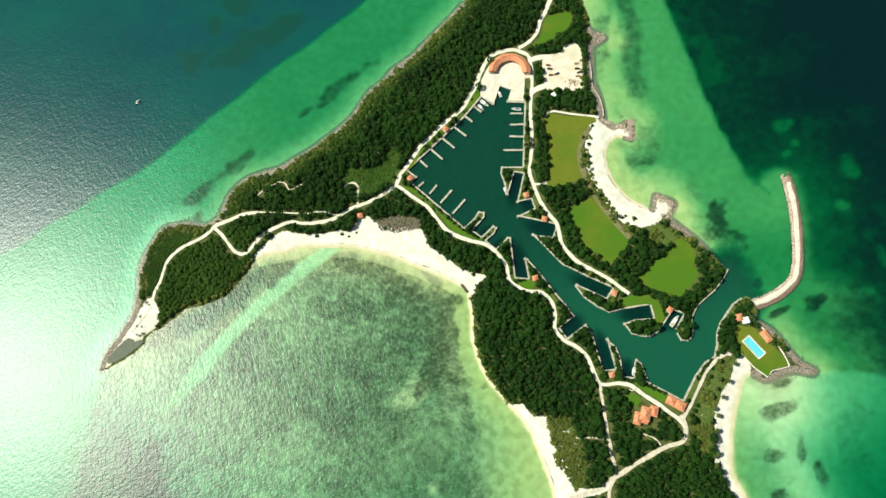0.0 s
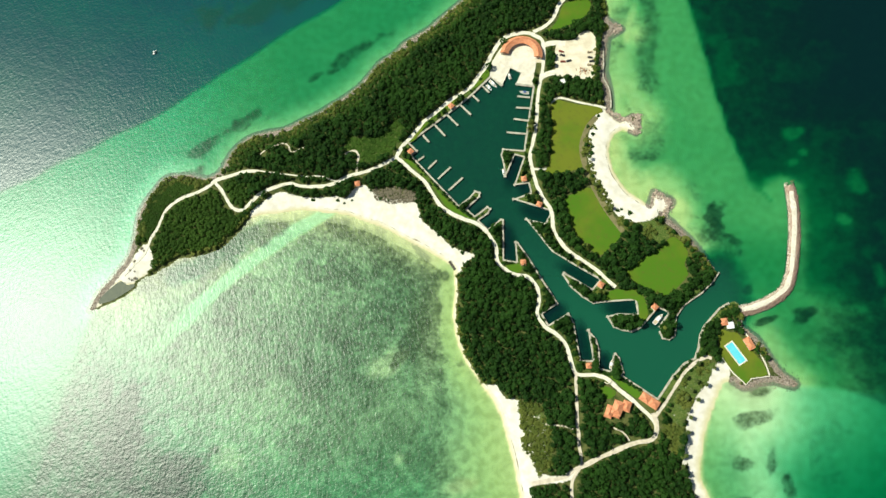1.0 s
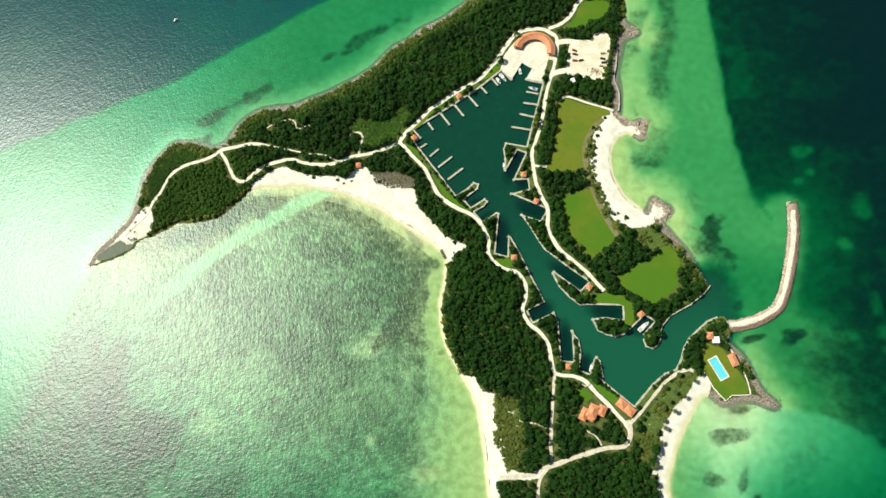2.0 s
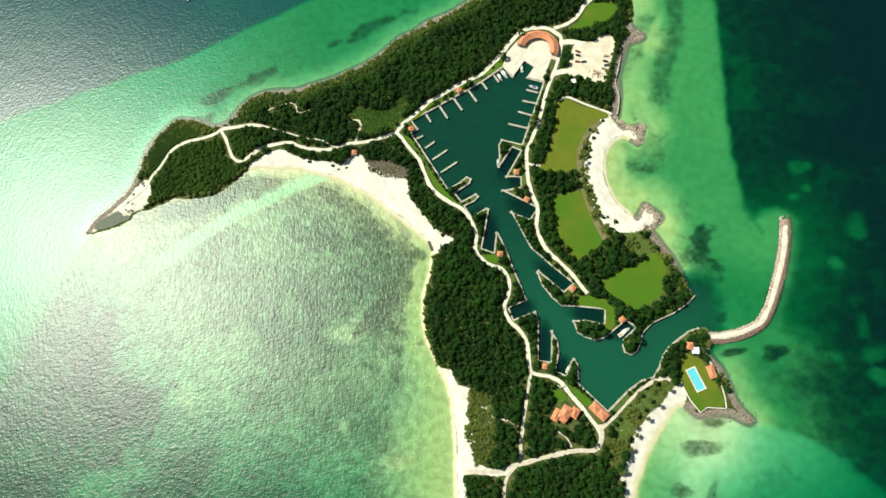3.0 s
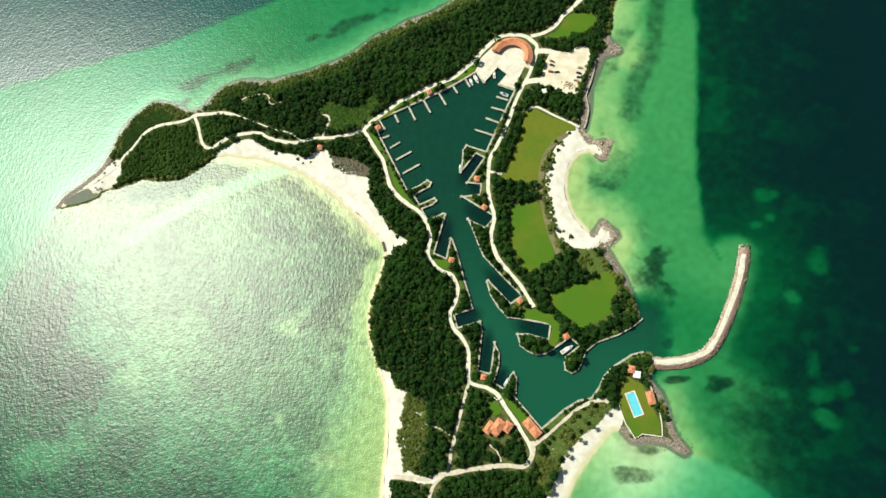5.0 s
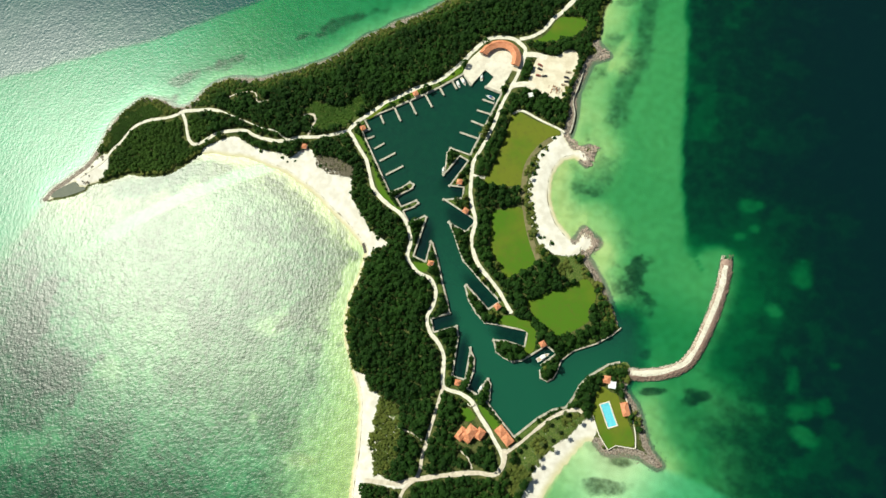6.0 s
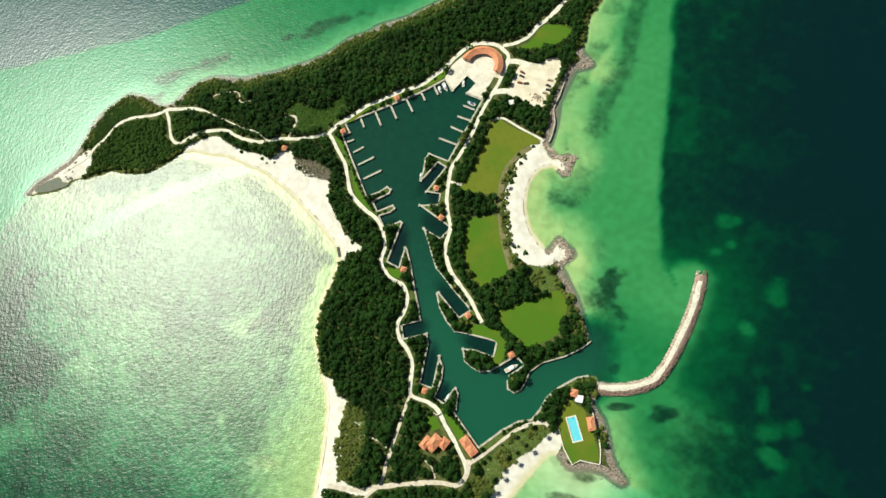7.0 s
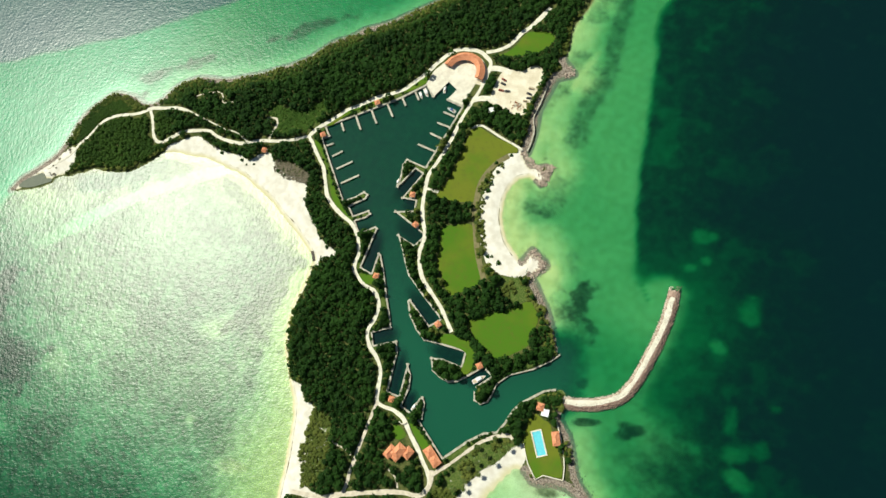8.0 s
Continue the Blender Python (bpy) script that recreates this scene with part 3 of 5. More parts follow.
def make_tiles():
    """Clay roof tiles: rows of barrels with weathering."""
    m = Mat("clay_roof_tiles")
    f = m.noise(0.5, 4)
    col = m.mix(m.range(f, 0.3, 0.7), (0.54, 0.19, 0.09), (0.70, 0.30, 0.16))
    col = m.mix(m.range(m.noise(4.0, 4), 0.55, 0.8), col, (0.40, 0.14, 0.07))
    return m.done(col, 0.8, 0.0, m.bump(m.noise(6.0, 2), 0.5, 0.05))


GROUND, WATER, LAWN, TILES = make_ground(), make_water(), make_lawn("mown_grass", -0.06), make_tiles()
LAWN_DRY = make_lawn("dry_mown_grass", 0.10)
LEAVES = make_leaves("leaves_coastal_scrub", (0.0065, 0.026, 0.0036), (0.029, 0.083, 0.010))
LEAVES_MEADOW = make_leaves("leaves_low_meadow_scrub", (0.026, 0.070, 0.007), (0.072, 0.138, 0.018))
LEAVES_WIND = make_leaves("leaves_wind_clipped_scrub", (0.020, 0.054, 0.006), (0.052, 0.108, 0.013))
LEAVES_LIGHT = make_leaves("leaves_sea_grape", (0.055, 0.088, 0.014), (0.185, 0.205, 0.045))
PALM = make_leaves("palm_fronds", (0.04, 0.07, 0.015), (0.14, 0.17, 0.05))
BARK = simple("grey_brown_bark", (0.09, 0.065, 0.045), (0.19, 0.15, 0.11), 0.6)
GRAVEL = simple("coral_gravel", (0.56, 0.52, 0.43), (0.78, 0.73, 0.62), 3.0, 0.95, 0.5)
DUST = simple("packed_sand_lot", (0.55, 0.47, 0.34), (0.76, 0.69, 0.56), 7.0, 0.95, 0.5)
PAVING = simple("pale_plaza_paving", (0.54, 0.48, 0.39), (0.74, 0.69, 0.58), 5.0, 0.8, 0.2)
CONCRETE = simple("weathered_concrete", (0.27, 0.245, 0.19), (0.54, 0.50, 0.41), 2.5, 0.85, 0.3)
DIRT = simple("pinkish_dirt_road", (0.46, 0.395, 0.31), (0.68, 0.60, 0.50), 2.5, 0.95, 0.5)
MARSH_MUD = simple("dark_green_marsh", (0.030, 0.045, 0.020), (0.060, 0.075, 0.035), 3.0, 0.6, 0.2)
BOARDS = simple("silvered_deck_boards", (0.34, 0.30, 0.24), (0.56, 0.51, 0.43), 1.6, 0.8, 0.3)
PILE = simple("tarred_timber_pile", (0.05, 0.04, 0.03), (0.12, 0.10, 0.08), 0.6)
ROCK = simple("limestone_boulders", (0.16, 0.12, 0.09), (0.38, 0.30, 0.235), 1.6, 0.95, 0.6)
RUBBLE = simple("pale_shore_rubble", (0.28, 0.23, 0.185), (0.56, 0.48, 0.40), 1.5, 0.95, 0.6)
RIPRAP = simple("pinkish_riprap", (0.27, 0.195, 0.155), (0.56, 0.455, 0.37), 1.4, 0.95, 0.6)
PALEROCK = simple("pale_riprap", (0.40, 0.33, 0.26), (0.72, 0.64, 0.54), 1.4, 0.95, 0.6)
REDROCK = simple("reddish_riprap", (0.20, 0.125, 0.095), (0.46, 0.32, 0.255), 1.4, 0.95, 0.6)
STUCCO = simple("cream_stucco", (0.66, 0.60, 0.48), (0.78, 0.73, 0.62), 2.0, 0.9, 0.2)
HULL = simple("white_gelcoat", (0.76, 0.77, 0.77), (0.84, 0.85, 0.85), 2.0, 0.25, 0.02)
DECK = simple("teak_deck", (0.42, 0.33, 0.22), (0.55, 0.45, 0.32), 0.8, 0.7)
DARKGLASS = simple("tinted_glass", (0.012, 0.016, 0.02), (0.02, 0.026, 0.03), 1.0, 0.08, 0.0)
CANVAS = simple("blue_canvas", (0.03, 0.06, 0.18), (0.05, 0.10, 0.26), 1.0, 0.8)
WRACK = simple("dried_seaweed", (0.10, 0.075, 0.04), (0.26, 0.21, 0.12), 1.2, 0.95, 0.5)
BRUSH = simple("dead_brushwood", (0.10, 0.085, 0.055), (0.24, 0.205, 0.145), 1.0, 0.95, 0.4)
EARTH = simple("brown_earth_track", (0.13, 0.115, 0.05), (0.21, 0.185, 0.085), 3.0, 0.95, 0.4)
POOL_TILE = simple("turquoise_pool_tile", (0.10, 0.50, 0.62), (0.16, 0.60, 0.70), 1.5, 0.3, 0.05)
RUST = simple("rusty_scrap", (0.22, 0.09, 0.04), (0.36, 0.19, 0.10), 1.0, 0.8)
BLACK = simple("black_rubber", (0.015, 0.015, 0.015), (0.03, 0.03, 0.03), 0.5, 0.8)
PAINT_DARK = simple("car_paint_dark", (0.03, 0.03, 0.035), (0.05, 0.05, 0.055), 2.0, 0.3, 0.02)
PAINT_TAN = simple("car_paint_tan", (0.36, 0.28, 0.18), (0.42, 0.33, 0.22), 2.0, 0.3, 0.02)
PAINT_WHITE = simple("car_paint_white", (0.7, 0.7, 0.68), (0.78, 0.78, 0.76), 2.0, 0.3, 0.02)
PAINT_RED = simple("car_paint_red", (0.22, 0.05, 0.03), (0.28, 0.07, 0.05), 2.0, 0.3, 0.02)


# ---- the lie of the land and the sea bed ----
NORTH_W = [(152, 640), (140, 540), (100, 470), (62, 426)]
NORTH_E = [(141, 432), (160, 480), (196, 540), (212, 640)]
SOUTH = [(128, -150), (140, -320), (268, -320), (246, -110)]
W_SHORE = smooth(COAST_NW, 4)
LAND = np.vstack([NORTH_W, W_SHORE, smooth(COAST_SPIT, 4), smooth(COAST_BAY, 5), SOUTH, smooth(COAST_SE, 4)[::-1], smooth(COAST_E, 4)[::-1], NORTH_E])
HARBOUR = np.vstack([HARB_N, HARB_E, HARB_MOUTH, HARB_S[::-1], HARB_W[::-1]])
BEACHES = [smooth(b, 5, True) for b in (BEACH_1, BEACH_2, BEACH_3, BEACH_4, BEACH_SPIT)]
SANDY = [(smooth(c, 6), w) for c, w in ((COAST_SPIT[16:], 8.0), (COAST_BAY[:6], 2.5), (COAST_BAY[6:], 9.0), (COAST_E[18:26], 8.0), (COAST_SE[20:], 9.0))]
ROCKY = [smooth(c, 4) for c in (COAST_NW, COAST_E[3:13], COAST_E[13:19], COAST_E[26:], COAST_SE[2:19])]
LAND_Z = 1.6


def spots(rows, x, y, ragged):
    """How far plan points lie within the given ovals, 0 to 1, with ragged rims."""
    total = np.zeros_like(x)
    for cx, cy, a, b, turn in rows:
        c, s = math.cos(radians(turn)), math.sin(radians(turn))
        u, v = (x - cx) * c + (y - cy) * s, (y - cy) * c - (x - cx) * s
        total = np.maximum(total, step(1.45, 0.55, np.hypot(u / a, v / b) + (ragged - 0.5) * 3.6 * min(1.0, 0.25 + min(a, b) / 12)))
    return total


def lie(x, y):
    """Height of land and sea bed, water depth and the cover of sand, rock, weed and mud at plan points."""
    rag = (fbm(x, y, 9.0, 3) - 0.5) * 2.4
    s = signed(LAND, x, y)
    far = np.clip(np.abs(s) / 12, 0, 1)
    sl = s + rag * (1 - 0.5 * far)
    sh = signed(HARBOUR, x, y)
    off = np.maximum(-s, 0)
    n1, n2, n3 = fbm(x, y, 60.0, 11), fbm(x, y, 24.0, 17), fbm(x, y, 110.0, 23)
    dn, side_n = line_dist(smooth(LINE_NWDEEP, 8), x, y)
    nw = dn * side_n - 3.5 + (vnoise(x, y, 22.0, 71) - 0.5) * 4
    de, side_e = line_dist(smooth(LINE_EDEEP, 6), x, y)
    ea = de * side_e - 2.0 + (vnoise(x, y, 26.0, 72) - 0.5) * 5 + (vnoise(x, y, 9.0, 73) - 0.5) * 2.5
    ds, _ = line_dist(smooth(STREAK, 5), x, y)
    ds = ds + 4 * (n2 - 0.5)
    streak = step(8, 4, ds) * step(215, 120, np.hypot(x + 75, y - 162))
    db, _ = line_dist(smooth([(-60, 164), (-30, 155), (0, 142), (28, 128), (33, 90), (44, 56), (72, 22), (88, -20), (100, -60), (125, -150)], 5), x, y)
    db = db * (1 - 0.6 * step(70, -25, y) * step(0, 40, x))
    dp, side_p = line_dist(smooth(LINE_POINT, 8), x, y)
    point = dp * side_p + (n2 - 0.5) * 14 * step(-262, -290, x)
    west = step(-1, 1, point / (4 + 30 * step(-262, -300, x)))
    east = step(120, 200, x + 0.35 * (y - 200))
    mole_d, _ = line_dist(smooth(BREAK, 6), x, y)
    near = np.minimum(off, np.maximum(mole_d - 4, 0))
    # depth by stretch of coast
    d_nw = 1.5 + 0.085 * np.minimum(off, 22) + 0.9 * (n1 - 0.4)
    d_nw = np.maximum(d_nw, 0.4) + (5.0 + 5 * (n3 - 0.3)) * step(-2, 4, nw)
    d_bay = 0.30 + 0.4 * step(10, 36, x) + 0.022 * np.minimum(np.minimum(off, db), 42) + 0.6 * (n1 - 0.4) * step(0, 40, np.minimum(off, db))
    d_bay = d_bay + 3.5 * step(130, 380, np.hypot((x + 20) * 0.9, (y - 150) * 1.15) - 30) * (0.45 + n3) * step(0, 60, db)
    d_bay = d_bay * (1 - 0.2 * streak) + 0.5 * streak
    # the eastern lagoon inside the bank, and the outer sea
    north = step(214, 232, y)
    d_in = 0.8 + 0.052 * np.minimum(off, 30) + 0.9 * (n1 - 0.45)
    d_in = np.maximum(d_in * (0.60 + 0.8 * n2), 0.3)
    bank = step(-70, -40, ea) * step(112, 165, y) * step(14, 32, off)
    d_in = d_in * (1 - bank) + (2.75 + 0.6 * (n1 - 0.5)) * bank
    d_in = d_in + 1.1 * step(190, 150, y) * step(6, 22, off)
    d_out_n = 6.6 + 3 * (n1 - 0.5) + 6 * step(8, 150, ea)
    up = step(112, 150, y)
    d_out_s = (1.4 + 1.1 * step(2, 34, near) + 1.5 * (n1 - 0.45) * step(4, 20, near) + 5.4 * step(24, 115, near)) * (1 - up) + (2.7 + 3.0 * step(0, 12, near) + 1.4 * (n1 - 0.45) + 4.0 * step(14, 100, near)) * up + 4 * step(90, 200, near)
    d_out = d_out_n * north + d_out_s * (1 - north)
    d_se = 0.45 + 0.014 * np.minimum(off, 32) + 0.036 * np.clip(off - 30, 0, 90) + 0.9 * step(28, 90, off) * n1 + 1.8 * step(266, 312, x)
    south = step(62, 56, y + 0.0 * x) * east
    d_in = d_in * (1 - south) + d_se * south
    cut = step(-1, 1, ea / (2.5 + 3 * (1 - north)))
    d_east = d_in * (1 - cut) + np.maximum(d_out, d_in * 0.9) * cut
    depth = d_east * east + (1 - east) * (west * d_nw + (1 - west) * d_bay)
    depth = np.maximum(depth, 0.15)
    depth = np.minimum(depth, 0.35 + 0.45 * off)
    harbour_d = 10.0
    mouth = step(-14, 30, signed([(196, 78), (224, 70), (262, 118), (262, 138), (236, 150), (205, 112)], x, y) + 10) 
    depth = depth * (1 - mouth) + np.maximum(depth, 4.2) * mouth
    basin = np.where(s > 0, step(-9, -8, sh), step(-24, 0, sh))
    depth = depth * (1 - basin) + harbour_d * basin
    # land: shelving shore, then level ground
    z = np.where(sl > 0, np.minimum(LAND_Z, 0.12 + (0.16 - 0.05 * step(200, 216, x) * step(64, 54, y)) * sl), -np.minimum(0.3 * depth, np.minimum(1.4, 0.1 + 0.22 * np.maximum(-sl, 0))))
    z = np.where((sh > -6) & (sl > 2), LAND_Z - 0.25, z)
    z = np.where(sh > -0.7, -4.6, z)
    z = np.where(signed(MARSH, x, y) > -1.5, np.minimum(z, 0.35), z)
    # cover
    sand = np.zeros_like(x)
    for line, w in SANDY:
        sand = np.maximum(sand, step(w + 2.5, w - 2.5, line_dist(line, x, y)[0] + rag))
    for b in BEACHES:
        sand = np.maximum(sand, step(-3, 3, signed(b, x, y) + rag * 0.6))
    sand = np.maximum(sand, np.maximum(0.44 * step(-2, 3, signed(SCRUB_3, x, y)), 0.34 * step(-2, 3, signed(SCRUB_2, x, y))))
    nub = spots([(189.5, 193, 7, 8, 25)], x, y, n2)
    sand = np.maximum(sand, 0.75 * nub)
    rock = np.zeros_like(x)
    for c, w in zip(ROCKY, (5.2, 5.5, 2.5, 4.6, 4.3)):
        dr, _ = line_dist(c, x, y)
        rock = np.maximum(rock, step(w + 2, w - 3, dr + rag + 0.3 * np.maximum(-sl, 0)))
    rock = rock * (1 - 0.55 * nub)
    weed_nw = step(0.36, 0.62, n2) * step(6, 12, off) * step(30, 20, off) * 0.28 * (nw < 0)
    shelf = np.minimum(off, db)
    weed_bay = 0.47 + 0.55 * (n1 - 0.45) + 0.4 * (n2 - 0.5)
    weed_bay = weed_bay * step(5 + 5 * step(20, 40, x) - 7 * step(-100, -140, x), 12 + 12 * step(20, 40, x) - 9 * step(-100, -140, x), shelf + 9 * (n2 - 0.5) + 12 * (fbm(x, y, 8.0, 91) - 0.5)) * (1 - streak)
    dband, _ = line_dist(smooth(WEED_BAND, 6), x, y)
    band = step(14, 3, dband + 9 * (n2 - 0.5))
    weed_in = 0.42 * step(1, 5, off) * step(46, 20, off) * step(0.36, 0.6, n2) + 0.16 * step(0.45, 0.7, n2) * step(10, 25, off)
    weed_in = np.maximum(weed_in * (1 - 0.8 * bank), 0.52 * band)
    weed_out = 0.62 + 0.2 * step(0, 120, ea) - 0.26 * step(0.56, 0.72, n2)
    weed_out = weed_out * (0.40 + 0.25 * up + (0.60 - 0.25 * up) * step(6, 60, near))
    weed_se = 0.34 * step(0.50, 0.70, n2) * step(14, 26, off)
    weed_e = (weed_in * (1 - south) + weed_se * south) * (1 - cut) + weed_out * cut
    deep_nw = step(3, 10, nw)
    weed = east * weed_e + (1 - east) * (west * (weed_nw + (0.40 + 0.8 * (n1 - 0.5) - weed_nw) * deep_nw) + (1 - west) * weed_bay)
    weed = np.maximum(weed, 0.4 * mouth) * (1 - basin) + 0.5 * basin
    torn = 0.45 * n2 + 0.55 * fbm(x, y, 11.0, 29)
    dark, pale = np.maximum(spots(WEED_B, x, y, torn), 1.15 * spots(WEED_A, x, y, torn)), spots(SHOALS, x, y, torn)
    weed = np.maximum(weed * (1 - 0.5 * pale), dark * (0.62 - 0.10 * south - 0.04 * west * (1 - east) * (nw < 0) + 0.3 * (nw > 0) * west * (1 - east)))
    depth = depth * (1 - 0.30 * pale * (off > 1)) + 1.6 * np.minimum(dark, 1) * step(-120, -170, x) * (1 - west)
    mud = (1 - east) * (1 - west) * (0.68 - 0.4 * step(0, 30, x) + (0.32 + 0.4 * step(0, 30, x)) * step(4, 24, shelf)) * (1 - 0.75 * streak)
    calm = np.maximum(np.maximum(step(-8, 0, sh), 0.92 * east), 0.42 * west * (1 - east))
    # the lighter silt tone is taken out in the slips, which darkens them
    silt = np.maximum(np.maximum(basin * (0.42 + 0.65 * step(200, 70, y)) * (1 - 0.95 * spots([(cx, cy, a * 1.3, b * 1.3, turn) for cx, cy, a, b, turn in SLIPS], x, y, 0.5)), 0.8 * mouth), (1 - east) * west * 0.8 * step(-4, 1, nw))
    dry = np.zeros_like(x)
    for poly in (SCRUB_1, SCRUB_2, SCRUB_3, SCRUB_5):
        dry = np.maximum(dry, step(-3, 2, signed(poly, x, y) + rag))
    dry = np.maximum(dry, 0.8 * step(-16, -2, sh))
    under = step(0.02, -0.25, z)
    coral = np.maximum(np.maximum((1 - east) * west * (0.35 + 0.65 * step(-150, -250, x)), east * (0.15 + 0.5 * south)), 0.7 * (1 - east) * (1 - west) * streak)
    haze = (1 - east) * west * step(-4, 1, nw) * (1 - 0.75 * np.minimum(dark, 1))
    # where the reflection is weakened to dim the sun glint
    dim_glint = (1 - east) * west * (1 - 0.75 * step(-4, 1, nw))
    return z, depth, sand, rock, weed, mud, calm, under, dry, silt, coral, haze, dim_glint, np.maximum(mud, 0.4 * east * (1 - bank) * (1 - cut))


def axis(lo, fine_lo, fine_hi, hi, fine, coarse, far=4200.0):
    """Grid lines: fine in the middle, coarse round it, ever wider to the horizon."""
    a = np.arange(fine_lo, fine_hi, fine)
    left, right = np.arange(fine_lo, lo - 0.1, -coarse)[1:][::-1], np.arange(fine_hi, hi + 0.1, coarse)
    out, gap = [], coarse
    r = 0.0
    while r < far:
        gap *= 1.35
        r += gap
        out.append(r)
    out = np.array(out)
    return np.concatenate([(left[0] - out)[::-1], left, a, right, right[-1] + out])


def sheet(name, xs, ys, material):
    gx, gy = np.meshgrid(xs, ys)
    x, y = gx.ravel(), gy.ravel()
    nx, ny = len(xs), len(ys)
    i = (np.arange(ny - 1)[:, None] * nx + np.arange(nx - 1)[None]).ravel()
    loops = np.stack([i, i + 1, i + nx + 1, i + nx], 1).ravel()
    return x, y, loops, np.full(len(i), 4)


def give(me, **values):
    for key, v in values.items():
        me.attributes.new(key, "FLOAT", "POINT").data.foreach_set("value", np.asarray(v, np.float32))


xs, ys = axis(-440, -24, 206, 470, 1.25, 2.5), axis(-170, 34, 312, 510, 1.25, 2.5)
gx, gy, loops, counts = sheet("ground", xs, ys, GROUND)
gz, g_depth, g_sand, g_rock, g_weed, g_mud, g_calm, g_under, g_dry, _, g_coral, _, _, g_mottle = lie(gx, gy)
gz = gz + np.where(gz > 1.2, 0.18 * (fbm(gx, gy, 14.0, 5) - 0.5), 0) * (signed(HARBOUR, gx, gy) < -4)
ground_mesh = mesh_arrays("ground", np.stack([gx, gy, gz], 1), loops, counts, GROUND)
give(ground_mesh, sand=g_sand, rock=g_rock, weed=g_weed, mud=g_mud, under=g_under, dry=g_dry, coral=g_coral, mottle=g_mottle)
ground_mesh.polygons.foreach_set("use_smooth", [True] * len(ground_mesh.polygons))
ground = tagged(new("ground", ground_mesh), "low coral island with sandy shores and a shallow weedy sea bed round it", "ground", "", "structure")

wx, wy, loops, counts = sheet("water", axis(-440, -24, 316, 470, 2.5, 4.0), axis(-170, 34, 312, 510, 2.5, 4.0), WATER)
_, w_depth, _, _, _, _, w_calm, _, _, w_silt, _, w_haze, w_dim_glint, _ = lie(wx, wy)
water_mesh = mesh_arrays("water", np.stack([wx, wy, 0 * wx], 1), loops, counts, WATER)
give(water_mesh, depth=w_depth, calm=w_calm, silt=w_silt, haze=w_haze, dim_glint=w_dim_glint)
water = tagged(new("water", water_mesh), "clear green sea with short wind waves over sand and seagrass", "sea", "", "structure")


# ---- roads, paths, lawns, paved ground ----
ROADS = [("road", ROAD_WEST, 2.7), ("road", ROAD_LOOP, 2.8), ("road", ROAD_MAIN, 3.2), ("road", ROAD_EAST, 2.9), ("road", ROAD_HARBOUR, 2.9), ("road", ROAD_SOUTH, 2.2),
         ("road", ROAD_CROSS, 3.0), ("road", ROAD_BASIN, 2.4), ("road", ROAD_NORTH, 3.3), ("road", [(87.5, 328.5), (93, 331), (101, 331.5), (106, 331)], 4.5), ("road", [(87, 296.5), (93.5, 301.5), (100, 303.5), (106, 303.5)], 4.5), ("footpath", TRAIL_1, 1.0), ("footpath", TRAIL_2, 1.8), ("footpath", TRAIL_3, 1.2), ("footpath", TRAIL_4, 1.3), ("footpath", TRAIL_5, 2.2), ("footpath", TRAIL_6, 1.8), ("footpath", TRAIL_7, 2.0), ("footpath", TRAIL_8, 1.2)]
ROAD_LINES = []
for k, (name, pts, width) in enumerate(ROADS):
    line = smooth(pts, 1.5)
    ROAD_LINES.append((line, width))
    v, f = ribbon(line, width, LAND_Z - 0.4, LAND_Z + 0.13 + 0.008 * k, 0.8 if name == "road" else 0.35, 30 + k)
    tagged(new(name, mesh_from(name, v, f, DIRT if pts in (ROAD_SOUTH, ROAD_CROSS, ROAD_BASIN, TRAIL_1, TRAIL_2, TRAIL_3, TRAIL_4) else GRAVEL)), "winding unpaved road of pale crushed coral through scrub" if name == "road" else "narrow sandy footpath through low scrub", name, "", "structure")

LAWNS = [smooth(p, 2.0, True) for p in (LAWN_1, LAWN_2, LAWN_3, LAWN_4, LAWN_5, LAWN_6, LAWN_7, LAWN_8, LAWN_9, LAWN_10, LAWN_11)]
for k, outline in enumerate(LAWNS):
    me = bpy.data.meshes.new("lawn")
    bm = slab(outline, LAND_Z - 0.4, LAND_Z + 0.11)
    bm.to_mesh(me)
    bm.free()
    me.materials.append(LAWN_DRY if k in (0, 3) else LAWN)
    tagged(new("lawn", me), "mown green lawn with dry yellowish patches among scrub", "lawn", "", "structure")
for name, outline, mat, text, z in (("pavement", PLAZA, PAVING, "pale paved harbour plaza with worn edges", 0.16), ("pavement", [(69.3 + 19.4 * math.cos(radians(a)), 316.5 + 19.4 * math.sin(radians(a))) for a in range(-14, 195, 8)], DUST, "bare sandy apron behind the crescent arcade", 0.135), ("car_park", CARPARK, DUST, "sandy unpaved car park with bare pale ground", 0.12)):
    me = bpy.data.meshes.new(name)
    bm = slab(np.array(outline) if name == "pavement" or mat is PAVING else smooth(outline, 2.0, True), LAND_Z - 0.5, LAND_Z + z)
    bm.to_mesh(me)
    bm.free()
    me.materials.append(mat)
    tagged(new(name, me), text, "pavement", "", "structure")

for name, line, width, text in (("pavement", smooth(EASTPATH, 1.5), 1.0, "narrow grey footpath along the rocky shore"), ("pavement", smooth(PATH_LAWN, 1.5), 4.2, "brown earth track between lawn and cove beach")):
    v, f = ribbon(line, width, LAND_Z - 0.4, LAND_Z + 0.125, 0.4, 61)
    tagged(new(name, mesh_from(name, v, f, CONCRETE if width < 3 else EARTH)), text, "path", "", "structure")


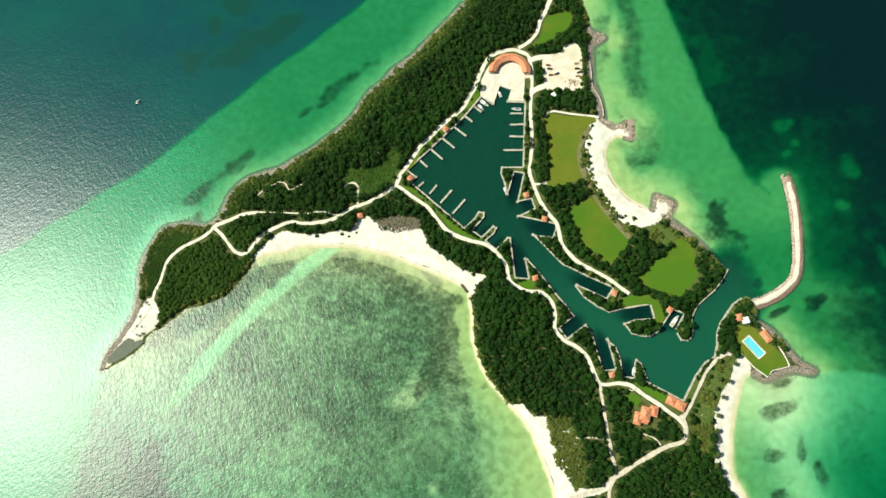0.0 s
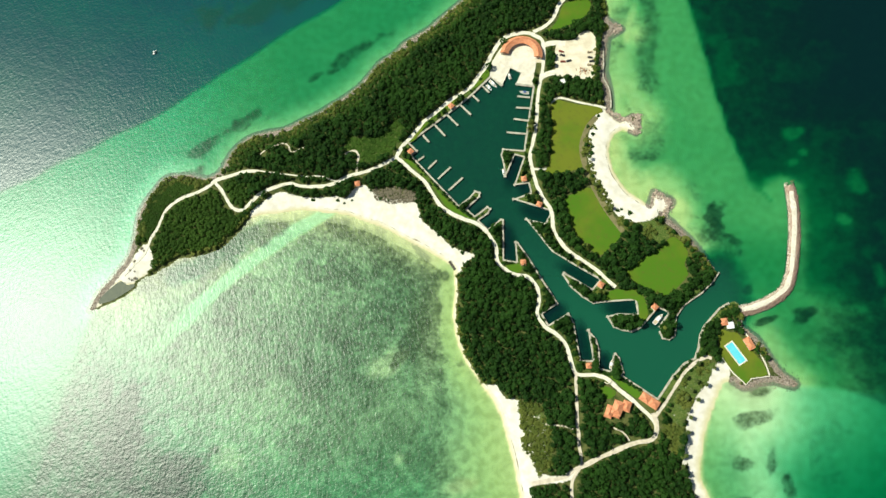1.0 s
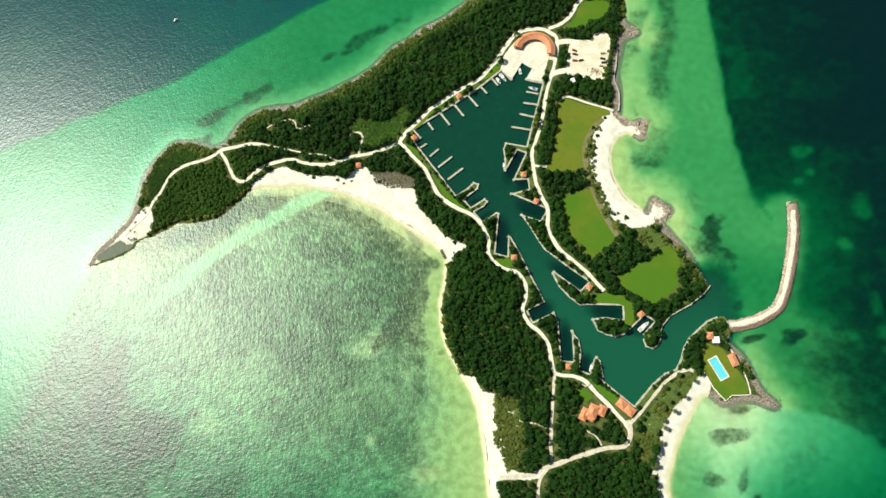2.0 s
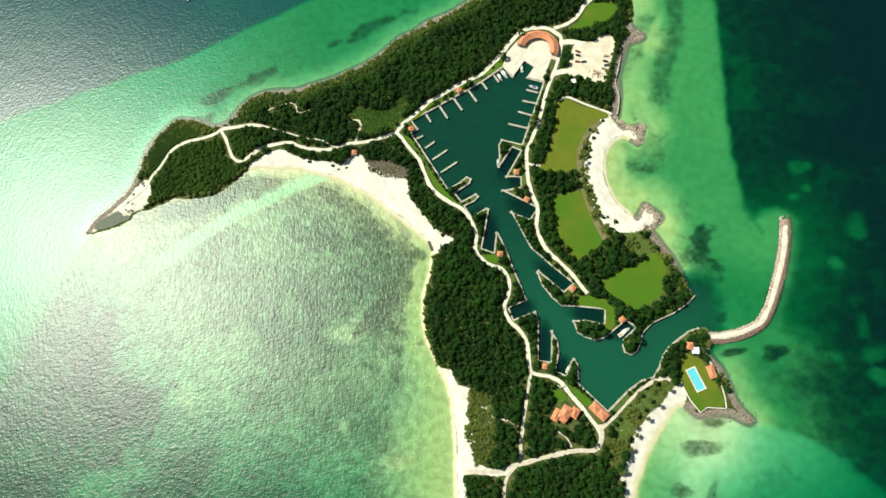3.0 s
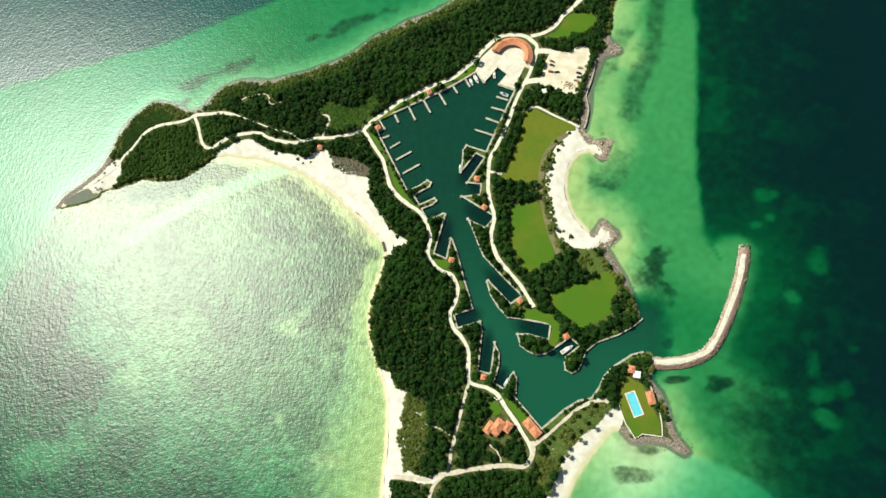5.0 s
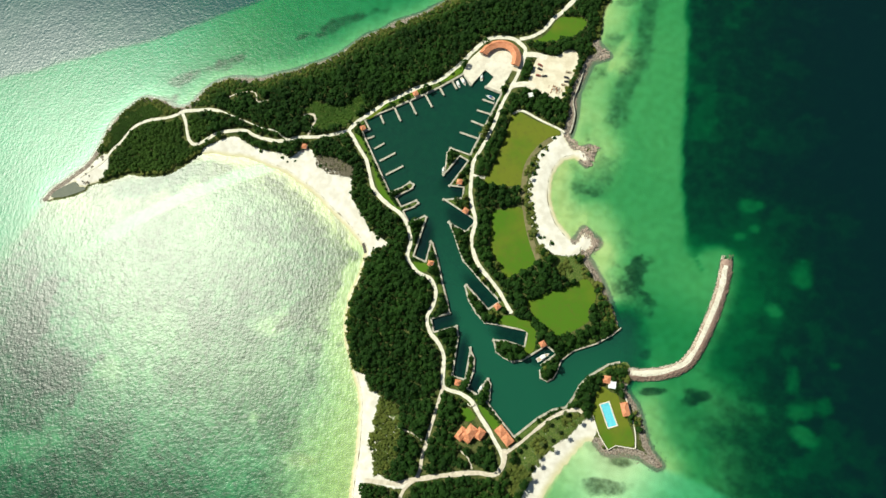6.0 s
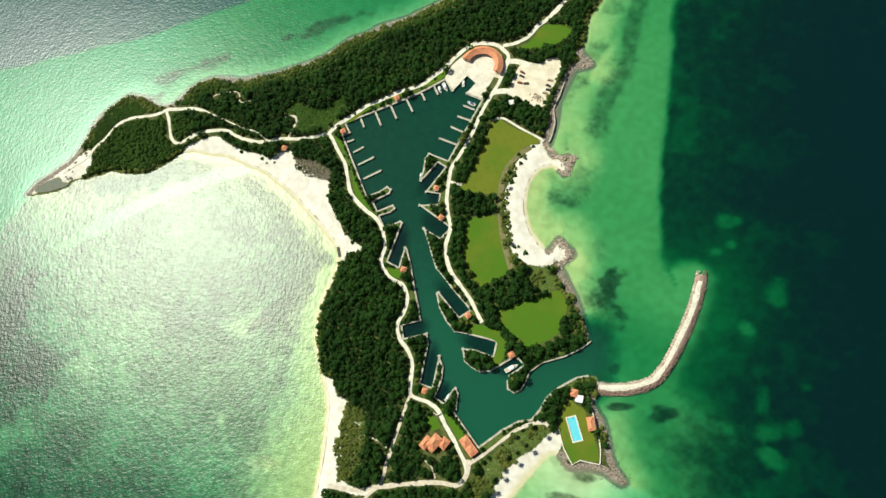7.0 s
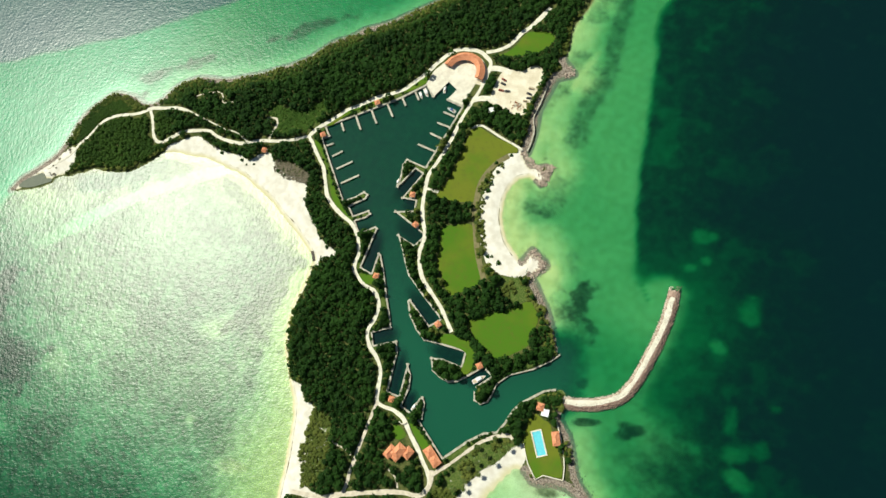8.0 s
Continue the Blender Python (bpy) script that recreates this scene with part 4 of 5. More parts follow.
# ---- harbour: quay walls, finger piers ----
def quay(name, pts, width, label, top=LAND_Z + 0.05):
    """A quay wall along plan points: one coping stretch, with its wall down to the harbour bed, for each straight piece."""
    wall = thing(name, *pts[0], 0.0, 0.0, label, "quay", "", "structure")
    ox, oy = pts[0]
    for k, ((ax, ay), (bx, by)) in enumerate(zip(pts[:-1], pts[1:])):
        d = Vector((bx - ax, by - ay))
        length = d.length
        d.normalize()
        n = Vector((-d.y, d.x))
        mid = np.array([[(ax + bx) / 2 + n.x * 1.2], [(ay + by) / 2 + n.y * 1.2]])
        if inside(HARBOUR, mid[0], mid[1])[0]:
            n = -n
        bm = bmesh.new()
        bm_box(bm, -0.55, length + 0.55, 0.0, width, -4.9, top - 0.22 - 0.004 * (k % 2), 0)
        bm_box(bm, -0.6, length + 0.6, -0.12, width + 0.08, top - 0.22, top + 0.006 * (k % 3), 0.03)
        flip = 1 if n.dot(Vector((-d.y, d.x))) > 0 else -1
        m = Matrix(((d.x, n.x, 0, ax - ox), (d.y, n.y, 0, ay - oy), (0, 0, 1, 0), (0, 0, 0, 1)))
        bmesh.ops.transform(bm, matrix=m, verts=bm.verts)
        if flip < 0:
            bmesh.ops.reverse_faces(bm, faces=bm.faces)
        part("coping", bm, CONCRETE, wall)
    return wall


quay("quay_north", [(-18.0, 231.0)] + HARB_N, 1.4, "weathered pale concrete quay along the head of the basin")
quay("quay_west", HARB_W, 1.15, "weathered concrete quay walls round narrow boat slips with grassy fingers")
quay("quay_east", HARB_E, 1.15, "weathered concrete quay walls round angled boat slips with planted fingers")
quay("quay_mouth", HARB_MOUTH, 0.8, "low rough stone edging of the channel mouth")
quay("quay_south", HARB_S, 1.35, "pale concrete sea wall at the foot of the basin")


def finger_pier(root, tip, width=1.7):
    d = Vector((tip[0] - root[0], tip[1] - root[1]))
    length = d.length
    pier = thing("finger_pier", *root, 0.0, math.degrees(math.atan2(d.y, d.x)), "narrow pale concrete finger pier on dark piles off the quay", "pier", "finger piers in the basin")
    part("deck", box(-0.3, length, -width / 2, width / 2, 1.02, 1.34, bevel=0.05), CONCRETE, pier)
    part("kerb", box(length - 0.35, length - 0.05, -width / 2 + 0.1, width / 2 - 0.1, 1.34, 1.56, bevel=0.03), BOARDS, pier)
    count = max(2, int(length / 4.5))
    for i in range(count):
        for side in (-1, 1):
            x = length * (i + 0.9) / count
            part("pile", tube(bmesh.new(), (x, side * (width / 2 - 0.05), -4.6), (x, side * (width / 2 - 0.05), 1.75), 0.19, 0.16, 8), PILE, pier)
    return pier


for a, b in zip(FINGER_N[0::2], FINGER_N[1::2]):
    finger_pier(a, b)
for a, b in zip(FINGER_W[0::2], FINGER_W[1::2]):
    finger_pier(a, b)
for a, b in zip(FINGER_E[1::2], FINGER_E[0::2]):
    finger_pier(a, b)


# ---- buildings ----
def hip_roof(bm, x0, x1, y0, y1, z, rise, thick=0.18):
    """A hipped roof over a rectangle, with its eaves' edge; the ridge runs along the longer side."""
    w, l = y1 - y0, x1 - x0
    if l >= w:
        ridge = [(x0 + w / 2, (y0 + y1) / 2), (x1 - w / 2, (y0 + y1) / 2)]
    else:
        ridge = [((x0 + x1) / 2, y0 + l / 2), ((x0 + x1) / 2, y1 - l / 2)]
    low = [bm.verts.new((x, y, z)) for x, y in ((x0, y0), (x1, y0), (x1, y1), (x0, y1))]
    base = [bm.verts.new((x, y, z - thick)) for x, y in ((x0, y0), (x1, y0), (x1, y1), (x0, y1))]
    a, b = (bm.verts.new((*r, z + rise)) for r in ridge)
    if abs(l - w) < 0.05:
        bmesh.ops.pointmerge(bm, verts=[a, b], merge_co=a.co)
        a = b = [v for v in bm.verts if v.is_valid and abs(v.co.z - z - rise) < 1e-6][-1]
        for i in range(4):
            bm.faces.new((low[i], low[(i + 1) % 4], a))
    elif l > w:
        bm.faces.new((low[0], low[1], b, a)), bm.faces.new((low[1], low[2], b)), bm.faces.new((low[2], low[3], a, b)), bm.faces.new((low[3], low[0], a))
    else:
        bm.faces.new((low[0], low[1], a)), bm.faces.new((low[1], low[2], b, a)), bm.faces.new((low[2], low[3], b)), bm.faces.new((low[3], low[0], a, b))
    for i in range(4):
        j = (i + 1) % 4
        bm.faces.new((low[j], low[i], base[i], base[j]))
    bm.faces.new(base[::-1])
    return a.co.copy(), b.co.copy()


def ridge_caps(bm, x0, x1, y0, y1, z, a, b):
    corners = [Vector((x0, y0, z)), Vector((x1, y0, z)), Vector((x1, y1, z)), Vector((x0, y1, z))]
    if (a - b).length > 0.1:
        tube(bm, a + Vector((0, 0, 0.05)), b + Vector((0, 0, 0.05)), 0.16, 0.16, 6)
    for c in corners:
        end = a if (c - a).length <= (c - b).length else b
        tube(bm, c + Vector((0, 0, 0.05)), end + Vector((0, 0, 0.05)), 0.14, 0.14, 6)


def roof_parts(parent, x0, x1, y0, y1, z, rise, material=TILES):
    bm = bmesh.new()
    a, b = hip_roof(bm, x0, x1, y0, y1, z, rise)
    bmesh.ops.recalc_face_normals(bm, faces=bm.faces)
    roof = part("roof", bm, material, parent)
    caps = bmesh.new()
    ridge_caps(caps, x0, x1, y0, y1, z, a, b)
    part("ridge_tiles", caps, material, roof)
    # courses of tiles, as low steps down each slope
    return roof


def walls(parent, x0, x1, y0, y1, height, doors=1):
    """Plastered walls with windows set into their faces and a door."""
    part("wall", box(x0, x1, y0, y1, -0.4, height), STUCCO, parent)
    n = max(1, int((x1 - x0) / 3.2))
    for k in range(n):
        x = x0 + (x1 - x0) * (k + 0.5) / n
        for y, s in ((y0, -1), (y1, 1)):
            if k == 0 and s > 0 and doors:
                d = part("door", box(x - 0.5, x + 0.5, y - 0.03, y + 0.05, 0.05, 2.1, bevel=0.01), BOARDS, parent)
                part("handle", box(x + 0.36, x + 0.44, y + 0.05, y + 0.11, 1.0, 1.06), DARKGLASS, d)
                continue
            w = part("window", box(x - 0.6, x + 0.6, y - 0.02 if s > 0 else y - 0.05, y + 0.05 if s > 0 else y + 0.02, 0.9, 2.1), HULL, parent)
            yy = y + s * 0.052
            part("pane", box(x - 0.52, x + 0.52, min(yy, yy - s * 0.01), max(yy, yy + s * 0.004), 0.98, 2.02), DARKGLASS, w)


GL = LAND_Z + 0.1


def make_kiosk():
    k = thing("kiosk", 0, 0, -900, 0, "small open dock kiosk with a hipped clay tile roof", "kiosk", "kiosks round the basin")
    part("floor_slab", box(-2.3, 2.3, -2.3, 2.3, -0.5, 0.16, bevel=0.04), PAVING, k)
    for sx, sy in itertools.product((-1, 1), (-1, 1)):
        part("post", tube(bmesh.new(), (sx * 1.95, sy * 1.95, 0.1), (sx * 1.95, sy * 1.95, 2.6), 0.13, 0.12), STUCCO, k)
    part("counter", box(-1.4, 1.4, 0.7, 1.3, 0.16, 1.08, bevel=0.03), BOARDS, k)
    roof_parts(k, -2.6, 2.6, -2.6, 2.6, 2.6, 1.5)
    return k


KIOSKS = [(-15.8, 222.8, 46), (14, 266.2, 46), (-57.2, 191.1, 14), (80.1, 204.9, 14), (94, 183.9, -16), (145.7, 121.9, -26), (84.9, 134.9, 8), (139.9, 59, 10), (186.8, 108, 50)]
kiosk = make_kiosk()
for k, (x, y, turn) in enumerate(KIOSKS):
    m = pose(x, y, GL, 0, 0, turn)
    if k == 0:
        kiosk.matrix_basis = m @ Matrix.Diagonal((0.86, 0.86, 0.9, 1))
    else:
        copy_thing(kiosk, m)

lodge = thing("lodge", 162.0, 29.2, GL, 75.0, "large lodge with stepped hipped orange tile roofs among trees", "house")
for x0, x1, y0, y1, h, rise in ((-4.6, 6.0, -3.6, 3.9, 4.4, 2.2), (-8.6, 1.0, 2.2, 7.8, 3.4, 1.7), (0.2, 8.2, -8.6, -2.4, 3.6, 1.8), (-6.4, -1.6, -3.2, 1.8, 3.0, 1.3)):
    walls(lodge, x0 + 0.7, x1 - 0.7, y0 + 0.7, y1 - 0.7, h - 0.1)
    roof_parts(lodge, x0, x1, y0, y1, h, rise)
boathouse = thing("boathouse", 185.0, 37.4, GL, -29.3, "long low boathouse with two hipped orange tile roofs", "house")
for x0, x1, h in ((-7.4, -0.1, 3.2), (-0.5, 7.2, 3.0)):
    walls(boathouse, x0 + 0.6, x1 - 0.6, -2.8, 2.8, h - 0.1)
    roof_parts(boathouse, x0, x1, -3.4, 3.4, h, 1.6)
cottage = thing("cottage", 237.3, 100.9, GL, 12.0, "small cottage with an orange tile roof near the sea wall", "house")
walls(cottage, -2.2, 2.2, -2.2, 2.2, 2.9)
roof_parts(cottage, -2.7, 2.7, -2.7, 2.7, 3.0, 1.4)
shed = thing("shed", 242.0, 98.8, GL, 12.0, "small white flat-roofed shed beside the cottage", "shed")
walls(shed, -2.2, 2.2, -2.1, 2.1, 2.6)
part("roof", box(-2.6, 2.6, -2.5, 2.5, 2.6, 2.82, bevel=0.04), HULL, shed)
pool_house = thing("pool_house", 255.6, 86.4, GL, -58.0, "pool house with an orange clay tile roof against the shore wall", "house")
walls(pool_house, -4.2, 4.2, -2.0, 2.0, 2.7)
roof_parts(pool_house, -4.8, 4.8, -2.7, 2.7, 2.8, 1.3)
tank = thing("storage_shed", 105.6, 293.8, GL, 30.0, "small white storage shed at the edge of the car park", "shed")
part("wall", box(-2.4, 2.4, -1.8, 1.8, -0.3, 2.4, bevel=0.03), HULL, tank)
part("roof", box(-2.6, 2.6, -2.0, 2.0, 2.4, 2.55, bevel=0.03), PAINT_WHITE, tank)
part("door", box(-0.5, 0.5, 1.8, 1.86, 0.0, 2.0), BOARDS, tank)

# crescent arcade round the plaza
crescent = thing("arcade", 69.3, 316.5, GL, 0.0, "crescent arcade with a curved orange tile roof round a plaza", "building")
ARC0, ARC1, R0, R1 = radians(176), radians(-6), 11.0, 18.2


def arc_profile(profile, steps=36):
    """Sweeps a closed (radius, height) outline round the crescent."""
    bm = bmesh.new()
    rings = []
    for i in range(steps + 1):
        a = ARC0 + (ARC1 - ARC0) * i / steps
        rings.append([bm.verts.new((r * math.cos(a), r * math.sin(a), z)) for r, z in profile])
    n = len(profile)
    for p, q in zip(rings[:-1], rings[1:]):
        for k in range(n):
            bm.faces.new((p[k], p[(k + 1) % n], q[(k + 1) % n], q[k]))
    bm.faces.new(rings[0]), bm.faces.new(rings[-1][::-1])
    bmesh.ops.recalc_face_normals(bm, faces=bm.faces)
    return bm


part("floor_slab", arc_profile([(R0, -0.4), (R1, -0.4), (R1, 0.15), (R0, 0.15)]), PAVING, crescent)
part("wall", arc_profile([(R1 - 2.6, 0.1), (R1 - 0.8, 0.1), (R1 - 0.8, 3.3), (R1 - 2.6, 3.3)]), STUCCO, crescent)
arc_roof = part("roof", arc_profile([(R0, 3.2), (R1, 3.2), (R1, 3.4), ((R0 + R1) / 2, 5.6), (R0, 3.4)]), TILES, crescent)
part("ridge_tiles", arc_profile([((R0 + R1) / 2 - 0.2, 5.5), ((R0 + R1) / 2 + 0.2, 5.5), ((R0 + R1) / 2, 5.78)]), TILES, arc_roof)
for i in range(13):
    a = ARC0 + (ARC1 - ARC0) * (i + 0.5) / 13
    r = R0 + 0.7
    part("column", tube(bmesh.new(), (r * math.cos(a), r * math.sin(a), 0.1), (r * math.cos(a), r * math.sin(a), 3.25), 0.2, 0.17), STUCCO, crescent)

# swimming pool on its lawn
pool = thing("swimming_pool", 246.5, 78.6, LAND_Z, -51.5, "rectangular turquoise swimming pool with pale stone surround on a lawn", "pool")
PL, PW = 8.0, 2.9
for name, a in (("surround", (-PL - 0.9, PL + 0.9, PW, PW + 0.9)), ("surround", (-PL - 0.9, PL + 0.9, -PW - 0.9, -PW)), ("surround", (-PL - 0.9, -PL, -PW, PW)), ("surround", (PL, PL + 0.9, -PW, PW))):
    part(name, box(*a, -0.2, 0.62, bevel=0.05), PAVING, pool)
part("basin", box(-PL, PL, -PW, PW, -0.2, 0.17), POOL_TILE, pool)
for k in range(4):
    part("step", box(-PL + 0.02 + 0.4 * k, -PL + 0.42 + 0.4 * k, -1.6, 1.6, 0.17, 0.50 - 0.08 * k), POOL_TILE, pool)
shore_wall = tagged(new("shore_wall", mesh_from("shore_wall", *ribbon(smooth(POOLWALL, 1.5), 0.7, -0.5, LAND_Z + 0.9, 0.1, 71), STUCCO)), "low pale plastered wall between lawn and rocky shore", "wall", "", "structure")
terrace_wall = tagged(new("terrace_wall", mesh_from("terrace_wall", *ribbon(np.array(TERRACE_WALL), 0.6, -0.5, LAND_Z + 0.6), STUCCO)), "low pale retaining wall round the pool lawn", "wall", "", "structure")
gate = thing("gate_wall", 154.0, 49.9, GL, 20.0, "low curved white entrance wall beside the harbour road", "wall")
bm = bmesh.new()
for i in range(9):
    a0, a1 = radians(200 + 15 * i), radians(215 + 15 * i)
    p = [(3.0 * math.cos(a), 3.0 * math.sin(a)) for a in (a0, a1)] + [(2.5 * math.cos(a), 2.5 * math.sin(a)) for a in (a1, a0)]
    lo, hi = [bm.verts.new((*q, -0.3)) for q in p], [bm.verts.new((*q, 1.4)) for q in p]
    bm.faces.new(hi), bm.faces.new(lo[::-1])
    for j in range(4):
        bm.faces.new((lo[j], lo[(j + 1) % 4], hi[(j + 1) % 4], hi[j]))
bmesh.ops.remove_doubles(bm, verts=bm.verts, dist=0.001)
part("wall", bm, STUCCO, gate)
part("cap", box(-0.4, 0.4, -3.2, -2.3, 1.4, 1.6, bevel=0.03), PAVING, gate)


# ---- boats and cars ----
def hull_bm(length, beam, z0, z1, inset=0.0, stations=12):
    """A pointed hull or deck shape: pairs of stations from stern to stem."""
    bm = bmesh.new()
    rings = []
    for i in range(stations + 1):
        u = i / stations
        w = (beam / 2 - inset) * (0.82 + 0.18 * min(1, u * 3)) * (1 - max(0, (u - 0.45) / 0.55) ** 2.2)
        w = max(w, 0.03)
        x = -length / 2 + inset + (length - 2 * inset) * u
        sheer = 0.35 * max(0, u - 0.4) ** 2
        rings.append([bm.verts.new((x, -w, z1 + sheer)), bm.verts.new((x, -w * 0.72, z0)), bm.verts.new((x, w * 0.72, z0)), bm.verts.new((x, w, z1 + sheer))])
    for a, b in zip(rings[:-1], rings[1:]):
        for k in range(4):
            bm.faces.new((a[k], a[(k + 1) % 4], b[(k + 1) % 4], b[k]))
    bm.faces.new(rings[0]), bm.faces.new(rings[-1][::-1])
    bmesh.ops.recalc_face_normals(bm, faces=bm.faces)
    return bm


def boat(x, y, turn, length=9.0, cover=None, label=""):
    b = thing("motor_boat", x, y, 0.0, turn, label, "boat", "boats in the harbour")
    beam = length * 0.33
    part("hull", hull_bm(length, beam, -0.5, 0.95), HULL, b)
    part("deck", hull_bm(length, beam, 0.90, 1.0, 0.32), DECK, b)
    cabin = part("cabin", box(-length * 0.12, length * 0.2, -beam * 0.3, beam * 0.3, 0.98, 1.95, bevel=0.18), HULL, b)
    part("windscreen", box(length * 0.2 - 0.06, length * 0.2 + 0.1, -beam * 0.26, beam * 0.26, 1.35, 1.85), DARKGLASS, cabin)
    part("canopy", box(-length * 0.2, length * 0.1, -beam * 0.34, beam * 0.34, 2.35, 2.45, bevel=0.04), cover or HULL, b)
    for sx, sy in itertools.product((-0.19, 0.09), (-0.32, 0.32)):
        part("stanchion", tube(bmesh.new(), (length * sx, beam * sy, 0.9), (length * sx, beam * sy, 2.4), 0.03, 0.03, 6), PAINT_WHITE, b)
    part("outboard", box(-length / 2 - 0.45, -length / 2 + 0.1, -0.3, 0.3, 0.1, 1.2, bevel=0.08), BLACK, b)
    return b


boat(44.4, 286.4, -46, 7.0, None, "white open motor boat moored at the head quay")
boat(47.4, 290.2, -42, 9.0, None, "larger white cabin boat moored at the head quay")
boat(60.6, 298.6, 110, 7.0, None, "white motor boat in the notch below the plaza")
boat(74.4, 283.6, 172, 8.0, CANVAS, "white motor boat with dark blue canopy moored by a pier")
boat(190.2, 99.6, 52, 10.5, None, "white cabin cruiser lying in a walled slip")
boat(156.6, 62.0, 82, 7.0, None, "white motor boat in a narrow slip by the road")
# boat shape added to stand for the pale tip of a quay finger
boat(63.0, 210.5, -78, 6.0, None, "white boat shape added for the pale tip of a quay finger")
boat(-264.0, 305.9, 60, 4.8, None, "lone white motor boat far out on deep water")


def car(x, y, turn, paint, label):
    c = thing("car", x, y, LAND_Z + 0.12, turn, label, "car", "cars on the sandy lot")
    part("body", box(-2.15, 2.15, -0.86, 0.86, 0.28, 0.86, bevel=0.12), paint, c)
    bm = box(-1.45, 0.85, -0.76, 0.76, 0.86, 1.45)
    for v in bm.verts:
        if v.co.z > 1.0:
            v.co.x, v.co.y = v.co.x * 0.72 - 0.1, v.co.y * 0.82
    cab = part("cabin", bm, DARKGLASS, c)
    part("roof", box(-1.12, 0.5, -0.6, 0.6, 1.452, 1.49, bevel=0.02), paint, cab)
    for sx, sy in itertools.product((-1.35, 1.35), (-1, 1)):
        w = part("wheel", tube(bmesh.new(), (sx, sy * 0.66, 0.33), (sx, sy * 0.9, 0.33), 0.33, 0.33, 14), BLACK, c)
        part("rim", tube(bmesh.new(), (sx, sy * 0.895, 0.33), (sx, sy * 0.925, 0.33), 0.19, 0.17, 10), PAINT_WHITE, w)
    for sy in (-0.6, 0.6):
        part("headlight", box(2.1, 2.17, sy - 0.18, sy + 0.18, 0.6, 0.74), PAINT_WHITE, c)


PAINTS = [(PAINT_RED, "rust-red"), (PAINT_DARK, "dark"), (PAINT_RED, "rust-red"), (PAINT_DARK, "dark"), (PAINT_TAN, "tan"), (PAINT_DARK, "dark"), (PAINT_DARK, "dark"), (PAINT_TAN, "tan")]
for (x, y), (paint, word), turn in zip(CARS, PAINTS, (-12, -8, 4, 20, 8, -5, 12, 2)):
    car(x, y, turn, paint, f"dusty {word} car parked on pale sandy ground")

# scrap heap at the edge of the car park, and a dark timber groyne on the beach
heap = new("scrap_heap", None)
heap.matrix_basis = pose(123.8, 306.3, LAND_Z + 0.1)
tagged(heap, "low heap of rusty scrap and timber on sandy ground", "heap")
rng = np.random.default_rng(77)
for k in range(26):
    bm = box(-rng.uniform(0.4, 1.4), rng.uniform(0.4, 1.4), -rng.uniform(0.1, 0.5), rng.uniform(0.1, 0.5), -0.1, rng.uniform(0.1, 0.4))
    a, b = rng.normal(0, 2.4), rng.normal(0, 1.8)
    bmesh.ops.transform(bm, matrix=pose(a, b, max(0.05, 0.5 - 0.1 * math.hypot(a, b)), rng.uniform(-12, 12), rng.uniform(-12, 12), rng.uniform(0, 180)), verts=bm.verts)
    part("scrap_piece", bm, RUST if k % 2 else BOARDS, heap)
groyne = thing("timber_groyne", 28.6, 128.4, 0.0, -52.0, "short dark timber groyne across the beach", "groyne")
for k in range(9):
    part("plank", box(-4.2, 4.2, -1.0 + 0.235 * k, -0.79 + 0.235 * k, 0.75, 0.9 + 0.02 * (k % 2)), PILE, groyne)
for sx, sy in itertools.product((-3.8, -1.3, 1.3, 3.8), (-1.05, 1.15)):
    part("post", tube(bmesh.new(), (sx, sy, -1.2), (sx, sy, 1.3), 0.14, 0.12), PILE, groyne)


# ---- shore rocks and the breakwater ----
def rock_shape(seed, sub=1):
    bm = bmesh.new()
    bmesh.ops.create_icosphere(bm, subdivisions=sub, radius=1.0)
    rng = np.random.default_rng(seed)
    v = np.array([q.co for q in bm.verts]) * rng.uniform(0.72, 1.12, (len(bm.verts), 1)) * (1.0, 0.8, 0.65)
    f = np.array([[q.index for q in face.verts] for face in bm.faces])
    bm.free()
    return v, f


ROCKS = [rock_shape(k) for k in range(6)]


def rocks(name, places, sizes, material, label, seed, parent=None):
    """Boulders joined into one mesh: places (n, 3), sizes (n)."""
    rng = np.random.default_rng(seed)
    vs, fs, at = [], [], 0
    for p, s in zip(places, sizes):
        v, f = ROCKS[rng.integers(6)]
        t = rng.uniform(0, math.tau)
        rot = np.array([[math.cos(t), -math.sin(t), 0], [math.sin(t), math.cos(t), 0], [0, 0, 1]])
        vs.append(v @ rot.T * s + p)
        fs.append(f + at)
        at += len(v)
    v, f = np.concatenate(vs), np.concatenate(fs)
    me = mesh_arrays(name, v, f.ravel(), np.full(len(f), 3), material)
    ob = new(name, me)
    if parent:
        ob.parent = parent
        return tagged(ob, label, "", "", "stuff")
    return tagged(ob, label, "rocks", "", "stuff")


def along(line, count, spread, rng):
    """Random plan points within spread of a line."""
    p = np.asarray(line, float)
    i = rng.integers(0, len(p) - 1, count)
    t = rng.uniform(0, 1, count)[:, None]
    d = p[i + 1] - p[i]
    n = np.stack([-d[:, 1], d[:, 0]], 1) / (np.linalg.norm(d, axis=1)[:, None] + 1e-9)
    side = rng.normal(0, spread, count)
    return p[i] + d * t + n * side[:, None], side


def height_at(x, y):
    return lie(x, y)[0]


